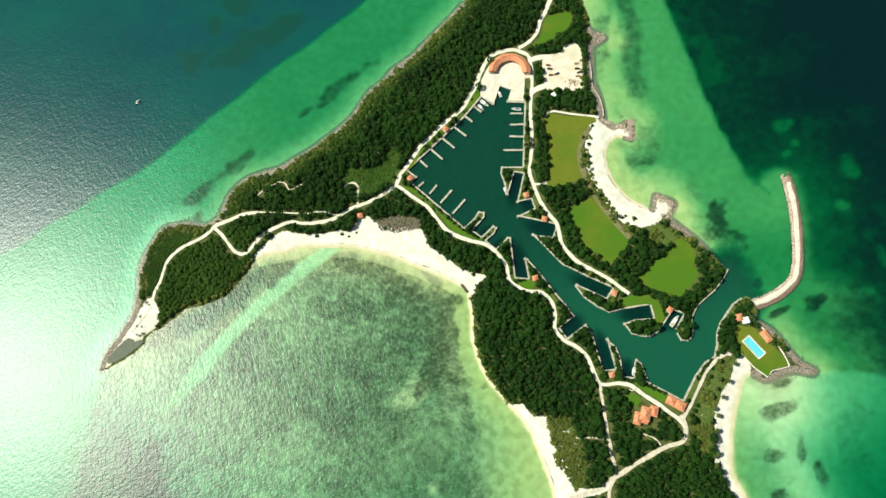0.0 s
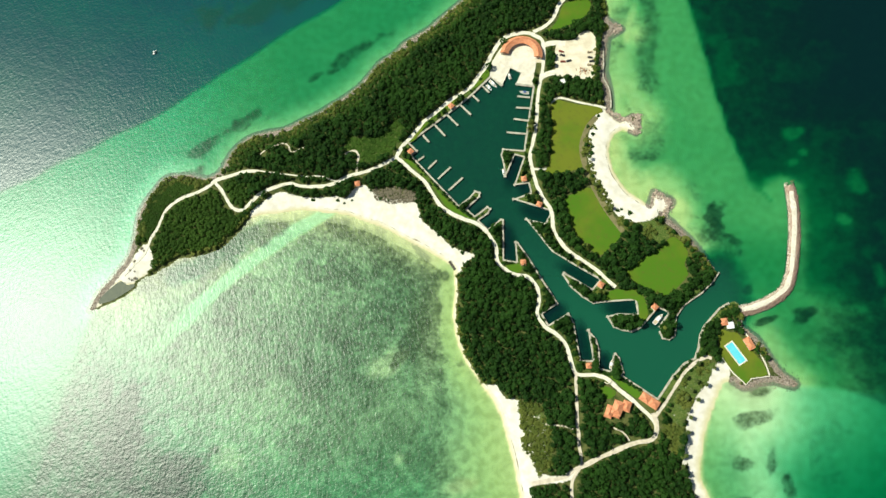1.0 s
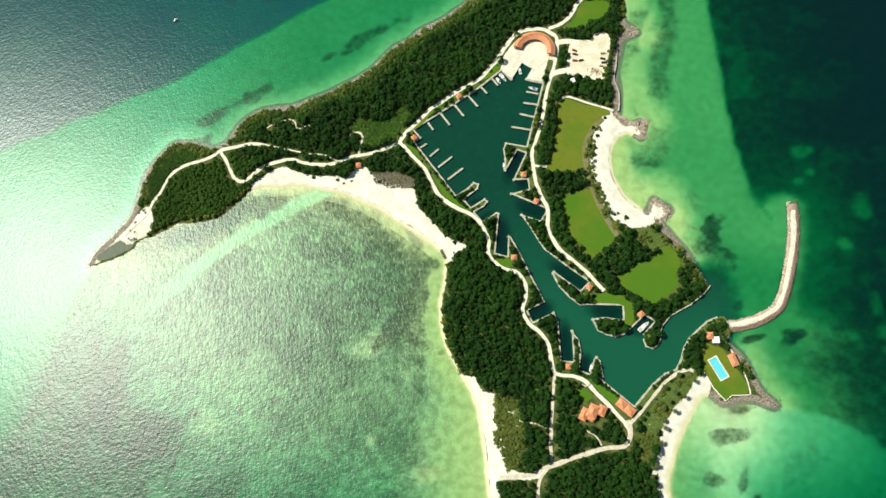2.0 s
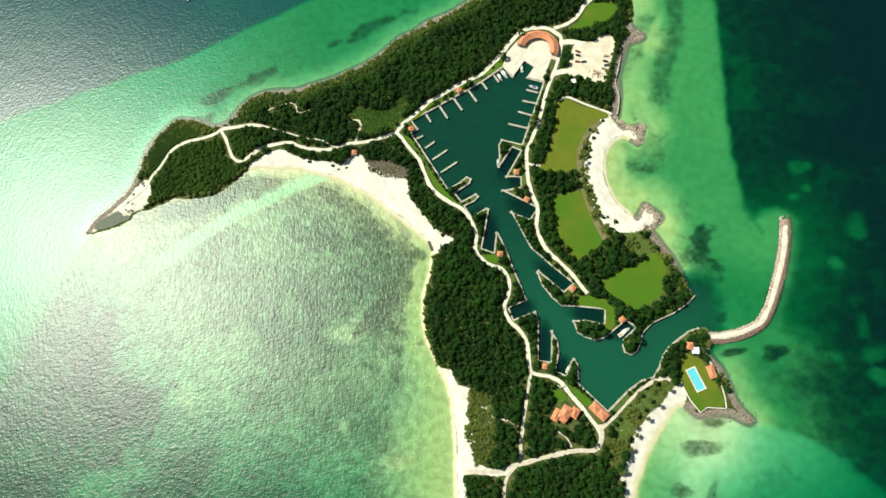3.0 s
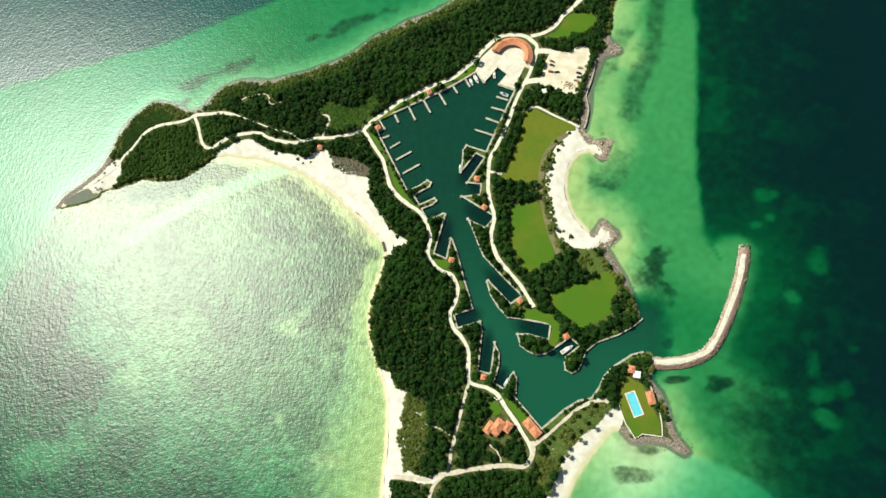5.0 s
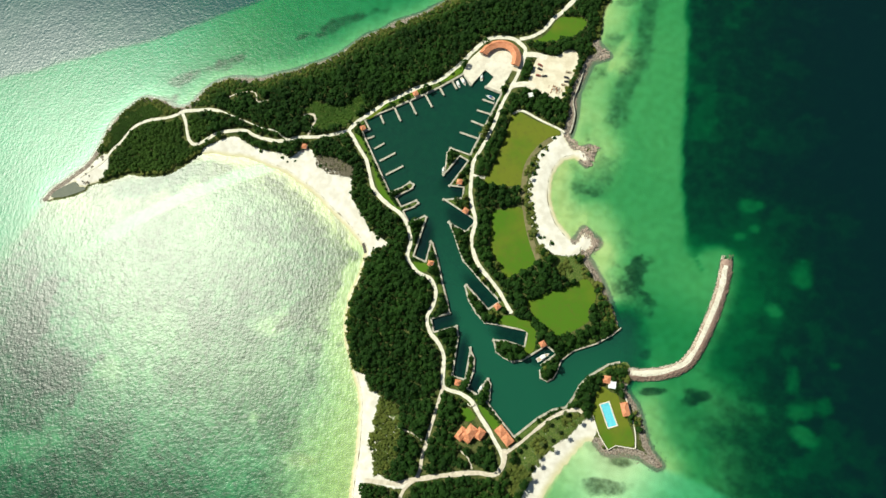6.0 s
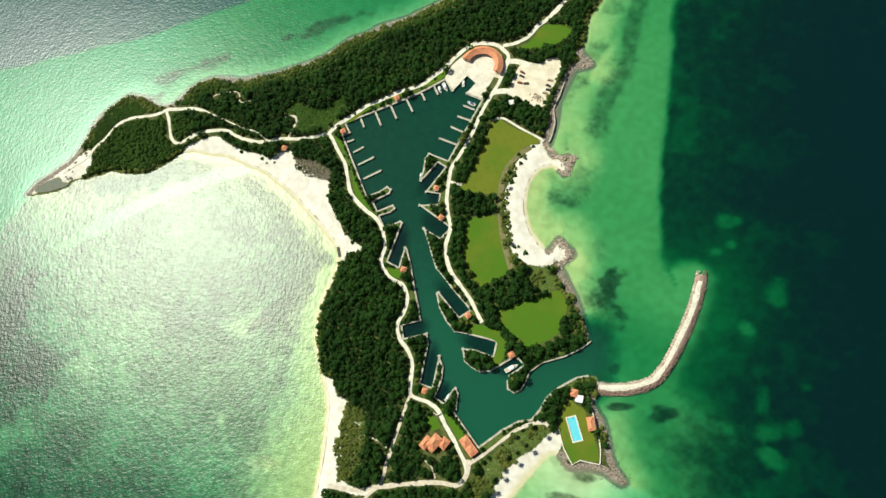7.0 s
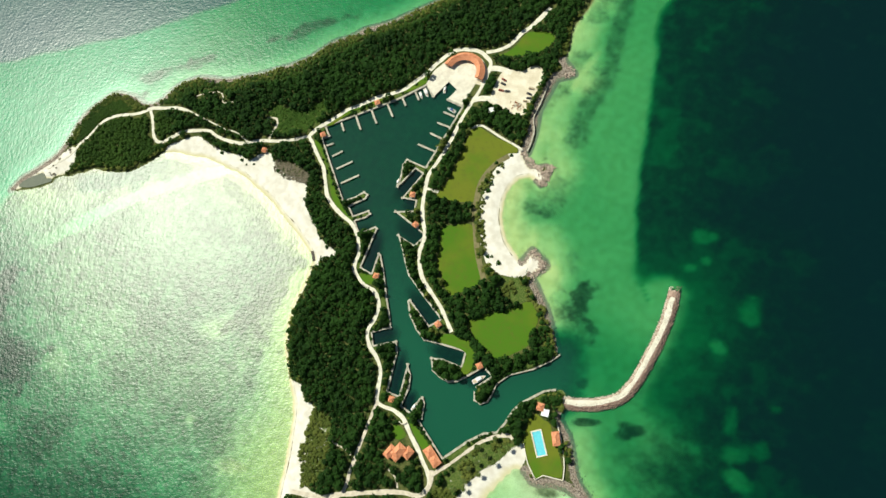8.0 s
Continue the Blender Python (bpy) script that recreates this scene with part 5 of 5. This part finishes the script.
rng = np.random.default_rng(21)
for line, count, spread, text in ((ROCKY[0], 2600, 2.0, "grey limestone rubble along the windward shore"), (ROCKY[1], 260, 1.3, "grey limestone rubble on the shore below the car park"), (ROCKY[2], 120, 1.2, "grey boulders round a short rock groyne"),
                                  (ROCKY[3], 420, 1.7, "grey rubble and pale boulders along the eastern shore"), (ROCKY[4], 480, 2.0, "grey and brown rubble round the pool headland")):
    p, _ = along(line, count, spread, rng)
    z = height_at(p[:, 0], p[:, 1])
    keep = (z > -0.9) & (z < 1.5)
    p, z = p[keep], z[keep]
    rocks("shore_rocks", np.column_stack([p, z + 0.05]), rng.uniform(0.22, 0.68, len(p)), RUBBLE if "windward" in text else ROCK, text, 31)
for line, count, spread in ((COAST_E[4:7], 60, 1.2), (GROYNE_1, 150, 1.3), (GROYNE_1_HEAD, 170, 1.8), (GROYNE_2, 170, 1.7)):
    p, _ = along(smooth(line, 1.5), count, spread, rng)
    z = np.maximum(height_at(p[:, 0], p[:, 1]), -0.5) + 0.35
    rocks("groyne_rocks", np.column_stack([p, z]), rng.uniform(0.45, 1.05, count), RIPRAP, "pale pinkish boulders piled into a short cove groyne", 33)

mole = smooth(BREAK, 2.0)
breakwater = thing("breakwater", 0, 0, 0, 0, "long curved rubble breakwater with a pale gravel crest", "breakwater", "", "structure")
d = np.gradient(mole, axis=0)
d /= np.linalg.norm(d, axis=1)[:, None]
nrm = np.stack([-d[:, 1], d[:, 0]], 1)
profile = [(7.5, -4.5), (3.9, 0.1), (2.9, 1.8), (0.3, 2.1), (-1.6, 1.9), (-4.2, 0.1), (-8.0, -4.5)]
verts = [(*(mole[i] + nrm[i] * s * (1.0 + 0.10 * (vnoise(mole[i:i + 1, 0], mole[i:i + 1, 1], 7.0, 8)[0] - 0.5))), z) for i in range(len(mole)) for s, z in profile]
tip = mole[-1] + d[-1] * 6.0
faces = [(7 * i + k, 7 * i + k + 1, 7 * i + k + 8, 7 * i + k + 7) for i in range(len(mole) - 1) for k in range(6)]
base = len(verts)
verts.append((*tip, -6.0))
last = 7 * (len(mole) - 1)
faces += [(last + k, last + k + 1, base) for k in range(6)] + [tuple(range(7))]
core = new("core", mesh_from("core", verts, faces, REDROCK))
core.parent = breakwater
v, f = ribbon(mole[1:-2], 3.4, 1.6, 2.28, 1.2, 91, offset=0.7)
crest = new("crest_gravel", mesh_from("crest_gravel", v, f, GRAVEL))
crest.parent = breakwater
count = 4800
i = rng.integers(0, len(mole), count)
side = rng.uniform(-4.7, 4.2, count)
p = mole[i] + nrm[i] * side[:, None] + d[i] * rng.uniform(-1.1, 1.1, (count, 1)) + rng.normal(0, 0.3, (count, 2))
end = i > len(mole) - 4
p[end] += d[-1] * rng.uniform(0, 4, (end.sum(), 1))
z = np.interp(np.abs(side), [0, 2.4, 4.1, 5.2], [2.1, 1.8, 0.1, -1.0]) - end * 0.8
keep = (np.abs(side - 0.7) > 1.6) | (rng.uniform(size=count) < 0.3)
# pale stones on the inner half, reddish brown ones on the outer
for mat, mask, text in ((PALEROCK, side > -0.6, "pale riprap boulders on the inner half"), (REDROCK, side <= -0.6, "reddish brown riprap boulders")):
    m = keep & mask
    rocks("riprap", np.column_stack([p[m], z[m] + 0.1]), rng.uniform(0.28, 0.6, m.sum()), mat, text, 35, breakwater)


# ---- wrack lines of dried seaweed above the water's edge ----
def wrack(name, pts, inland, seed, label):
    line = smooth(pts, 1.2)
    d = np.gradient(line, axis=0)
    d /= np.linalg.norm(d, axis=1)[:, None] + 1e-9
    n = np.stack([-d[:, 1], d[:, 0]], 1)
    mid = line + n * (inland + 1.2 * (fbm(line[:, 0], line[:, 1], 12.0, seed) - 0.5))[:, None]
    w = np.maximum(0.02, 1.5 * (fbm(line[:, 0], line[:, 1], 6.0, seed + 3) - 0.5))
    a, b = mid + n * w[:, None], mid - n * w[:, None]
    v = np.vstack([a, b])
    z = height_at(v[:, 0], v[:, 1])
    k = len(line)
    top = np.column_stack([v, np.maximum(z, 0.02) + 0.10])
    low = np.column_stack([v, np.maximum(z, 0.02) - 0.25])
    verts = np.vstack([top, low])
    faces = []
    for i in range(k - 1):
        faces += [(i, k + i, k + i + 1, i + 1), (2 * k + i, i, i + 1, 2 * k + i + 1), (k + i, 3 * k + i, 3 * k + i + 1, k + i + 1)]
    return tagged(new(name, mesh_from(name, verts, faces, WRACK)), label, "seaweed", "", "stuff")


wrack("seaweed", COAST_SPIT[19:27], 3.2, 5, "thin dark line of dried seaweed along the bay beach")
wrack("seaweed", COAST_BAY[5:12], 3.0, 15, "thin dark line of dried seaweed along the bay beach")
wrack("seaweed", COAST_E[19:26], -2.6, 25, "thin dark line of dried seaweed in the cove")


# ---- woods: coastal scrub with rounded crowns of leaf clumps ----
def crown(seed, clumps=46):
    """A dome of folded leaf clumps, about 1 m in radius and in height: (clumps, 4, 3)."""
    rng = np.random.default_rng(seed)
    up = rng.uniform(-0.15, 1.0, clumps)
    az = rng.uniform(0, math.tau, clumps)
    lobes = 1 + 0.18 * np.sin(az * 3 + seed) + 0.12 * np.sin(az * 5 + 2.1 * seed)
    r = np.sqrt(1 - np.clip(up, 0, 1) ** 2) * lobes * rng.uniform(0.55, 1.05, clumps)
    c = np.stack([r * np.cos(az), r * np.sin(az), up * rng.uniform(0.75, 1.05, clumps)], 1)
    nrm = c + rng.normal(0, 0.35, c.shape) + (0, 0, 0.9)
    nrm /= np.linalg.norm(nrm, axis=1)[:, None]
    a = np.cross(nrm, rng.normal(size=c.shape))
    a /= np.linalg.norm(a, axis=1)[:, None]
    b = np.cross(nrm, a)
    s = rng.uniform(0.20, 0.36, clumps)[:, None]
    return np.stack([c - a * s * 1.1, c - b * s * 0.8 - nrm * s * 0.3, c + a * s * 1.1, c + b * s * 0.8 - nrm * s * 0.3], 1)


CROWNS = [crown(k) for k in range(8)]
CLEAR = [*LAWNS, np.array(PLAZA), smooth(CARPARK, 3, True), smooth(SCRUB_1, 4, True), smooth(SCRUB_2, 4, True), smooth(SCRUB_3, 4, True), smooth(SCRUB_4, 4, True), smooth(SCRUB_5, 4, True), np.array(MARSH), np.array(BRUSHLAND)]
# plots of the buildings: x, y, clear radius
PLOTS = [(162, 29, 11.5), (153, 25, 4), (171, 34, 4), (185, 37.4, 6.5), (179.5, 40.5, 5), (190.5, 34.3, 5), (262, 57, 11), (276, 62, 12), (262, 70, 9), (244, 60, 7), (166, 259, 13), (191, 193, 12), (145, 347, 6), (153, 349, 7), (94, 302, 3.5), (197, 177.5, 6), (205, 170, 5), (237.3, 100.9, 4.2), (242, 98.8, 4.2), (255.6, 86.4, 6), (105.6, 293.8, 4),
         (154, 50, 4.5), (69.3, 316.5, 20), (-15.8, 222.8, 4.6), (14, 266.2, 4.6), (-57.2, 191.1, 4.6), (80.1, 204.9, 4.6), (94, 183.9, 4.6), (145.7, 121.9, 4.6), (84.9, 134.9, 4.6), (139.9, 59, 4.6), (186.8, 108, 4.6)]


def free_of(x, y, gap=0.0):
    """Where woods may stand: on land, off roads, lawns, sand, quays and paving."""
    ok = (signed(LAND, x, y) > 3.5 + gap) & (signed(HARBOUR, x, y) < -2.6 - gap)
    for poly in CLEAR:
        ok &= signed(poly, x, y) < -0.8 - gap
    for poly in BEACHES:
        ok &= signed(poly, x, y) < -1.0 - gap
    for cx, cy, r in PLOTS:
        ok &= np.hypot(x - cx, y - cy) > r + gap
    ok &= line_dist(smooth(PATH_LAWN, 4), x, y)[0] > 3.2 + gap
    ok &= line_dist(ROCKY[1], x, y)[0] > 5.5 + gap
    for line, w in SANDY:
        ok &= line_dist(line, x, y)[0] > w + gap
    for line, width in ROAD_LINES:
        ok &= line_dist(line, x, y)[0] > width / 2 + (2.1 if width > 2.15 else 1.0) + gap
    return ok


def scatter(lo, hi, gap, seed):
    rng = np.random.default_rng(seed)
    ax, ay = np.arange(lo[0], hi[0], gap), np.arange(lo[1], hi[1], gap * 0.87)
    px, py = np.meshgrid(ax, ay)
    px = px + (np.arange(len(ay)) % 2)[:, None] * gap / 2
    px, py = px + rng.uniform(-0.45, 0.45, px.shape) * gap, py + rng.uniform(-0.45, 0.45, py.shape) * gap
    return px.ravel(), py.ravel()


def woods(name, px, py, radius, height, material, label, seed, clear_stem=0.48):
    """Many crowns on short stems joined into one mesh."""
    rng = np.random.default_rng(seed)
    quads, stems = [], []
    for x, y, r, h in zip(px, py, radius, height):
        c = CROWNS[rng.integers(len(CROWNS))]
        t = rng.uniform(0, math.tau)
        rot = np.array([[math.cos(t), -math.sin(t), 0], [math.sin(t), math.cos(t), 0], [0, 0, 1]])
        base = h * clear_stem
        quads.append(c @ rot.T * (r, r, h - base) + (x, y, LAND_Z + base))
        k = np.arange(3) * math.tau / 3 + t
        ring = np.stack([np.cos(k), np.sin(k), 0 * k], 1)
        w = 0.05 * h
        stems.append(np.stack([ring * w + (x, y, LAND_Z - 0.4), np.roll(ring, -1, 0) * w + (x, y, LAND_Z - 0.4),
                               np.roll(ring, -1, 0) * w * 0.4 + (x, y, LAND_Z + h * 0.8), ring * w * 0.4 + (x, y, LAND_Z + h * 0.8)], 1))
    q, s = np.concatenate(quads), np.concatenate(stems)
    v = np.concatenate([q.reshape(-1, 3), s.reshape(-1, 3)])
    me = mesh_arrays(name, v, np.arange(len(v)), np.full(len(v) // 4, 4), material)
    me.materials.append(BARK)
    me.polygons.foreach_set("material_index", np.r_[np.zeros(len(q), np.int32), np.ones(len(s), np.int32)])
    return tagged(new(name, me), label, "trees", "", "stuff")


px, py = scatter((-260, -330), (285, 640), 3.15, 5)
keep = free_of(px, py)
keep &= (py > -60) | (fbm(px, py, 40.0, 3) > 0.3)
px, py = px[keep], py[keep]
rng = np.random.default_rng(9)
tall = fbm(px, py, 30.0, 41)
weather = line_dist(W_SHORE, px, py)[0]
edge = np.minimum(signed(LAND, px, py), 12) / 12
big = rng.uniform(0, 1, len(px)) ** 2.2
radius = (1.55 + 1.75 * big) * (0.8 + 0.2 * edge)
height = (2.6 + 3.2 * tall + 3.4 * big) * rng.uniform(0.85, 1.12, len(px)) * (0.5 + 0.5 * edge)
fringe = (weather < 15 + 9 * (fbm(px, py, 22.0, 47) - 0.5)) & (py > 150)
height = np.where(fringe, 0.8 + 0.11 * weather, height)
clipped = (px < -150) & (py < 185) & ~fringe
height, radius = np.where(clipped, 2.2 + 1.6 * tall + 0.8 * big, height), np.where(clipped, 2.35, np.where(fringe, 1.9, radius))
fringe |= clipped

# the 260 trees by lawns, roads and quays are things of their own
stand = ~fringe & (px > 60) & (px < 215) & (py > 20) & (py < 300) & ~free_of(px, py, 2.2)
pick = np.flatnonzero(stand)
pick = rng.permutation(pick)[:260]
lone = np.zeros(len(px), bool)
lone[pick] = True
stand = ~lone & ~fringe
woods("woods", px[stand], py[stand], radius[stand], height[stand], LEAVES, "dense dark green coastal woods with rounded uneven crowns", 12)
woods("windward_scrub", px[fringe], py[fringe], radius[fringe], height[fringe], LEAVES_WIND, "low wind-clipped green scrub behind the windward rocks", 13, 0.15)


def tree_kind(k, material, label, height=5.5, r=2.2):
    """A tree with a tapered trunk, limbs and a crown of leaf clumps."""
    t = thing("tree", 0, 0, -900, 0, label, "tree", "trees by lawns and quays")
    rng = np.random.default_rng(400 + k)
    bm = bmesh.new()
    tube(bm, (0, 0, -0.4), (0.1, 0, height * 0.55), 0.2, 0.12, 7)
    for j in range(4):
        a = j * math.tau / 4 + rng.uniform(-0.4, 0.4)
        tube(bm, (0.1, 0, height * 0.4), (math.cos(a) * r * 0.6, math.sin(a) * r * 0.6, height * 0.72), 0.09, 0.04, 5)
    part("trunk", bm, BARK, t)
    c = crown(50 + k, 84) * (r, r, height * 0.66) + (0, 0, height * 0.34)
    c = c[:, :, :] + 0
    v = c.reshape(-1, 3)
    me = mesh_arrays("crown", v, np.arange(len(v)), np.full(len(v) // 4, 4), material)
    ob = new("crown", me)
    ob.parent = t
    return t


KINDS = [tree_kind(k, (LEAVES, LEAVES, LEAVES_LIGHT, LEAVES)[k], text) for k, text in enumerate(("round dark green tree in coastal scrub", "bushy dark green tree beside a clearing", "pale green sea grape tree beside a clearing", "dark green spreading tree in coastal scrub"))]
used = [False] * 4
for x, y, r, h in zip(px[lone], py[lone], radius[lone], height[lone]):
    k = int(rng.choice(4, p=(0.35, 0.3, 0.12, 0.23)))
    m = Matrix.LocRotScale((x, y, LAND_Z), Euler((0, 0, rng.uniform(0, math.tau))), None)
    if used[k]:
        t = copy_thing(KINDS[k], m)
    else:
        used[k], t = True, KINDS[k]
    s = (r / 2.2, r / 2.2, h / 5.5)
    t.matrix_basis = m @ Matrix.Diagonal((*s, 1))

# low bushes on dunes, in clearings and on the harbour fingers
bx, by = scatter((-260, -60), (285, 400), 2.1, 15)
near_scrub = np.zeros(len(bx), bool)
for poly, share in ((SCRUB_1, 0.95), (SCRUB_2, 0.5), (SCRUB_3, 0.85), (SCRUB_5, 0.4)):
    near_scrub |= (signed(poly, bx, by) + 9 * (fbm(bx, by, 7.0, 53) - 0.5) > -1) & (fbm(bx, by, 9.0, 51) > 0.78 - 0.5 * share)
near_scrub |= (np.abs(line_dist(smooth([(163, 172), (153, 181), (144, 196), (134, 213), (130, 227), (128.5, 237), (130, 247), (133, 255)], 4), bx, by)[0] - 1.0) < 2.0) & (fbm(bx, by, 5.0, 57) > 0.5)
sl = signed(LAND, bx, by)
rim = (sl > 1.5) & (sl < 9) & (fbm(bx, by, 8.0, 52) > 0.42) & (signed(HARBOUR, bx, by) < -3)
for b in BEACHES:
    rim &= signed(b, bx, by) < -1
rim &= line_dist(ROCKY[1], bx, by)[0] > 5.5
rim &= (signed(MARSH, bx, by) < -1) & ~((bx < -228) & (by < 128))
for line, w in SANDY:
    rim &= line_dist(line, bx, by)[0] > w
for line, width in ROAD_LINES:
    near_scrub &= line_dist(line, bx, by)[0] > width / 2 + 0.8
    rim &= line_dist(line, bx, by)[0] > width / 2 + 0.8
for poly in LAWNS:
    rim &= signed(poly, bx, by) < -0.5
ok = (near_scrub | rim) & (sl > 1)
for cx, cy, r in PLOTS:
    ok &= np.hypot(bx - cx, by - cy) > r
bx, by = bx[ok], by[ok]
meadow = signed(SCRUB_1, bx, by) > -2.5
woods("meadow_scrub", bx[meadow], by[meadow], rng.uniform(1.0, 1.9, meadow.sum()), rng.uniform(0.6, 1.5, meadow.sum()), LEAVES_MEADOW, "low bright green scrub in a clearing of the woods", 24, 0.15)
bx, by = bx[~meadow], by[~meadow]
woods("scrub", bx, by, rng.uniform(0.9, 2.1, len(bx)), rng.uniform(0.8, 2.4, len(bx)), LEAVES_LIGHT, "low yellowish green dune scrub in loose tufts", 14, 0.15)

# dead brushwood at the edge of the bay beach
qx, qy = scatter((-50, 172), (-2, 196), 1.5, 45)
ok = signed(BRUSHLAND, qx, qy) + 7 * (fbm(qx, qy, 6.0, 63) - 0.5) > 0.3
qx, qy = qx[ok], qy[ok]
woods("brushwood", qx, qy, rng.uniform(0.6, 1.3, len(qx)), rng.uniform(0.5, 1.3, len(qx)), BRUSH, "grey-brown dead brushwood tangled on the beach edge", 19, 0.1)

# tufts of dead brush on the sandy spit
sx, sy = np.array([(-240, 95), (-237.5, 94), (-235, 95.5), (-238, 118.5), (-234.5, 121.5), (-232, 119.5), (-238.5, 110), (-240.5, 102), (-236.5, 101.5)]).T
woods("brushwood", sx, sy, rng.uniform(0.7, 1.5, len(sx)), rng.uniform(0.5, 1.1, len(sx)), BRUSH, "small brown tufts of dead brush on pale sand", 20, 0.1)

# even low thicket on the windward point and the spit
mx, my = scatter((-270, 60), (-180, 200), 1.45, 35)
ok = signed(SCRUB_4, mx, my) > -0.5
for line, width in ROAD_LINES:
    ok &= line_dist(line, mx, my)[0] > width / 2 + 0.6
mx, my = mx[ok], my[ok]
woods("thicket", mx, my, rng.uniform(0.9, 1.4, len(mx)), rng.uniform(0.8, 1.4, len(mx)), LEAVES_WIND, "low even green thicket on the windward point", 18, 0.1)

marsh_bm = slab(smooth(MARSH, 1.5, True), -0.6, 0.62)
marsh_mesh = bpy.data.meshes.new("marsh")
marsh_bm.to_mesh(marsh_mesh)
marsh_bm.free()
marsh_mesh.materials.append(MARSH_MUD)
tagged(new("marsh", marsh_mesh), "flat dark green marsh behind the sandy spit", "marsh", "", "structure")

# clipped dark hedges on the verges between quays and roads
hx, hy = scatter((-30, 30), (250, 340), 1.7, 25)
sh = signed(HARBOUR, hx, hy)
ok = (sh < np.where((hx > 85) & (hy < 180), -1.0, -1.9)) & (sh > -7.5) & (fbm(hx, hy, 10.0, 58) > 0.40) & (signed(LAND, hx, hy) > 2)
ok |= np.hypot((hx - 93.6) / 3.0, (hy - 315) / 9.5) < 1
for poly in (*LAWNS, np.array(PLAZA)):
    ok &= signed(poly, hx, hy) < -0.4
for line, width in ROAD_LINES:
    ok &= line_dist(line, hx, hy)[0] > width / 2 + 0.9
for cx, cy, r in PLOTS:
    ok &= np.hypot(hx - cx, hy - cy) > min(r, 20) - 0.6
hx, hy = hx[ok], hy[ok]
woods("hedges", hx, hy, rng.uniform(0.8, 1.4, len(hx)), rng.uniform(0.9, 2.0, len(hx)), LEAVES, "dark green low hedges and bushes along the quays", 16, 0.1)

# dark round bushes on the sand, by the quay lawns and on the beaches
spots_b = list(COVE) + [(-5, 181), (3, 166), (9, 157.5), (16, 152.5), (28, 143), (36, 139), (-72, 175.5), (-60, 177), (-66, 174), (-93, 174.5), (-46, 186), (-36, 180.5), (-30, 178.5)]
spots_b += [(-14, 241), (-4, 252), (4, 259), (9, 264), (22, 276), (29, 283), (37, 294), (41, 300), (103, 299), (99, 297.5), (110, 298.5), (126, 299.5), (131, 304)]
bushes = None
for k, (x, y) in enumerate(spots_b):
    if bushes is None:
        bushes = thing("bush", x, y, 1.2, 0, "rounded dark green bush standing alone on pale sand", "bush", "bushes on sand and verge")
        v = (crown(90, 70) * (1.6, 1.6, 1.7) + (0, 0, 0.25)).reshape(-1, 3)
        ob = new("leaves", mesh_arrays("leaves", v, np.arange(len(v)), np.full(len(v) // 4, 4), LEAVES))
        ob.parent = bushes
        part("stem", tube(bmesh.new(), (0, 0, -0.6), (0, 0, 1.0), 0.12, 0.06, 6), BARK, bushes)
        continue
    s = rng.uniform(0.6, 1.25)
    copy_thing(bushes, pose(x + rng.uniform(-0.6, 0.6), y + rng.uniform(-0.6, 0.6), 1.2, 0, 0, rng.uniform(0, 360))).scale = (s, s, s)


# ---- palms along the eastern beach ----
def palm():
    t = thing("palm", 0, 0, -900, 0, "coconut palm with drooping fronds on pale sand", "palm", "palms on the eastern beach")
    bm = bmesh.new()
    last = Vector((0, 0, -0.6))
    for k in range(6):
        nxt = Vector((0.05 * (k + 1) ** 1.6, 0, 1.15 * (k + 1)))
        tube(bm, last, nxt, 0.2 - 0.02 * k, 0.18 - 0.02 * k, 8)
        last = nxt
    part("trunk", bm, BARK, t)
    for j in range(13):
        a, lift = j * math.tau / 13 + 0.2 * (j % 3), (0.5, 0.1, -0.2)[j % 3]
        bm = bmesh.new()
        rows = []
        for i in range(7):
            u = i / 6
            r = 3.0 * u
            z = last.z + lift * r * 0.5 + 0.7 * u - 1.6 * u * u
            w = 0.55 * math.sin(math.pi * min(1, 0.12 + 0.9 * u)) + 0.03
            c, s = math.cos(a), math.sin(a)
            rows.append([bm.verts.new((last.x + r * c - o * w * s, r * s + o * w * c, z - abs(o) * 0.22)) for o in (-1, 0, 1)])
        for p, q in zip(rows[:-1], rows[1:]):
            for k in range(2):
                bm.faces.new((p[k], p[k + 1], q[k + 1], q[k]))
        part("frond", bm, PALM, t)
    return t


first = palm()
extra = [(229.5, 66.5), (224, 53), (219, 41), (214.5, 28), (213, 18), (211.5, 2), (150, 186), (137, 203), (131, 226)]
for k, (x, y) in enumerate(list(PALMS) + extra):
    m = pose(x, y, 1.5, 0, 0, 57 * k) @ Matrix.Diagonal((0.72, 0.72, 0.78, 1))
    if k == 0:
        first.matrix_basis = m
    else:
        copy_thing(first, pose(x, y, 1.5, 0, 0, 57 * k))
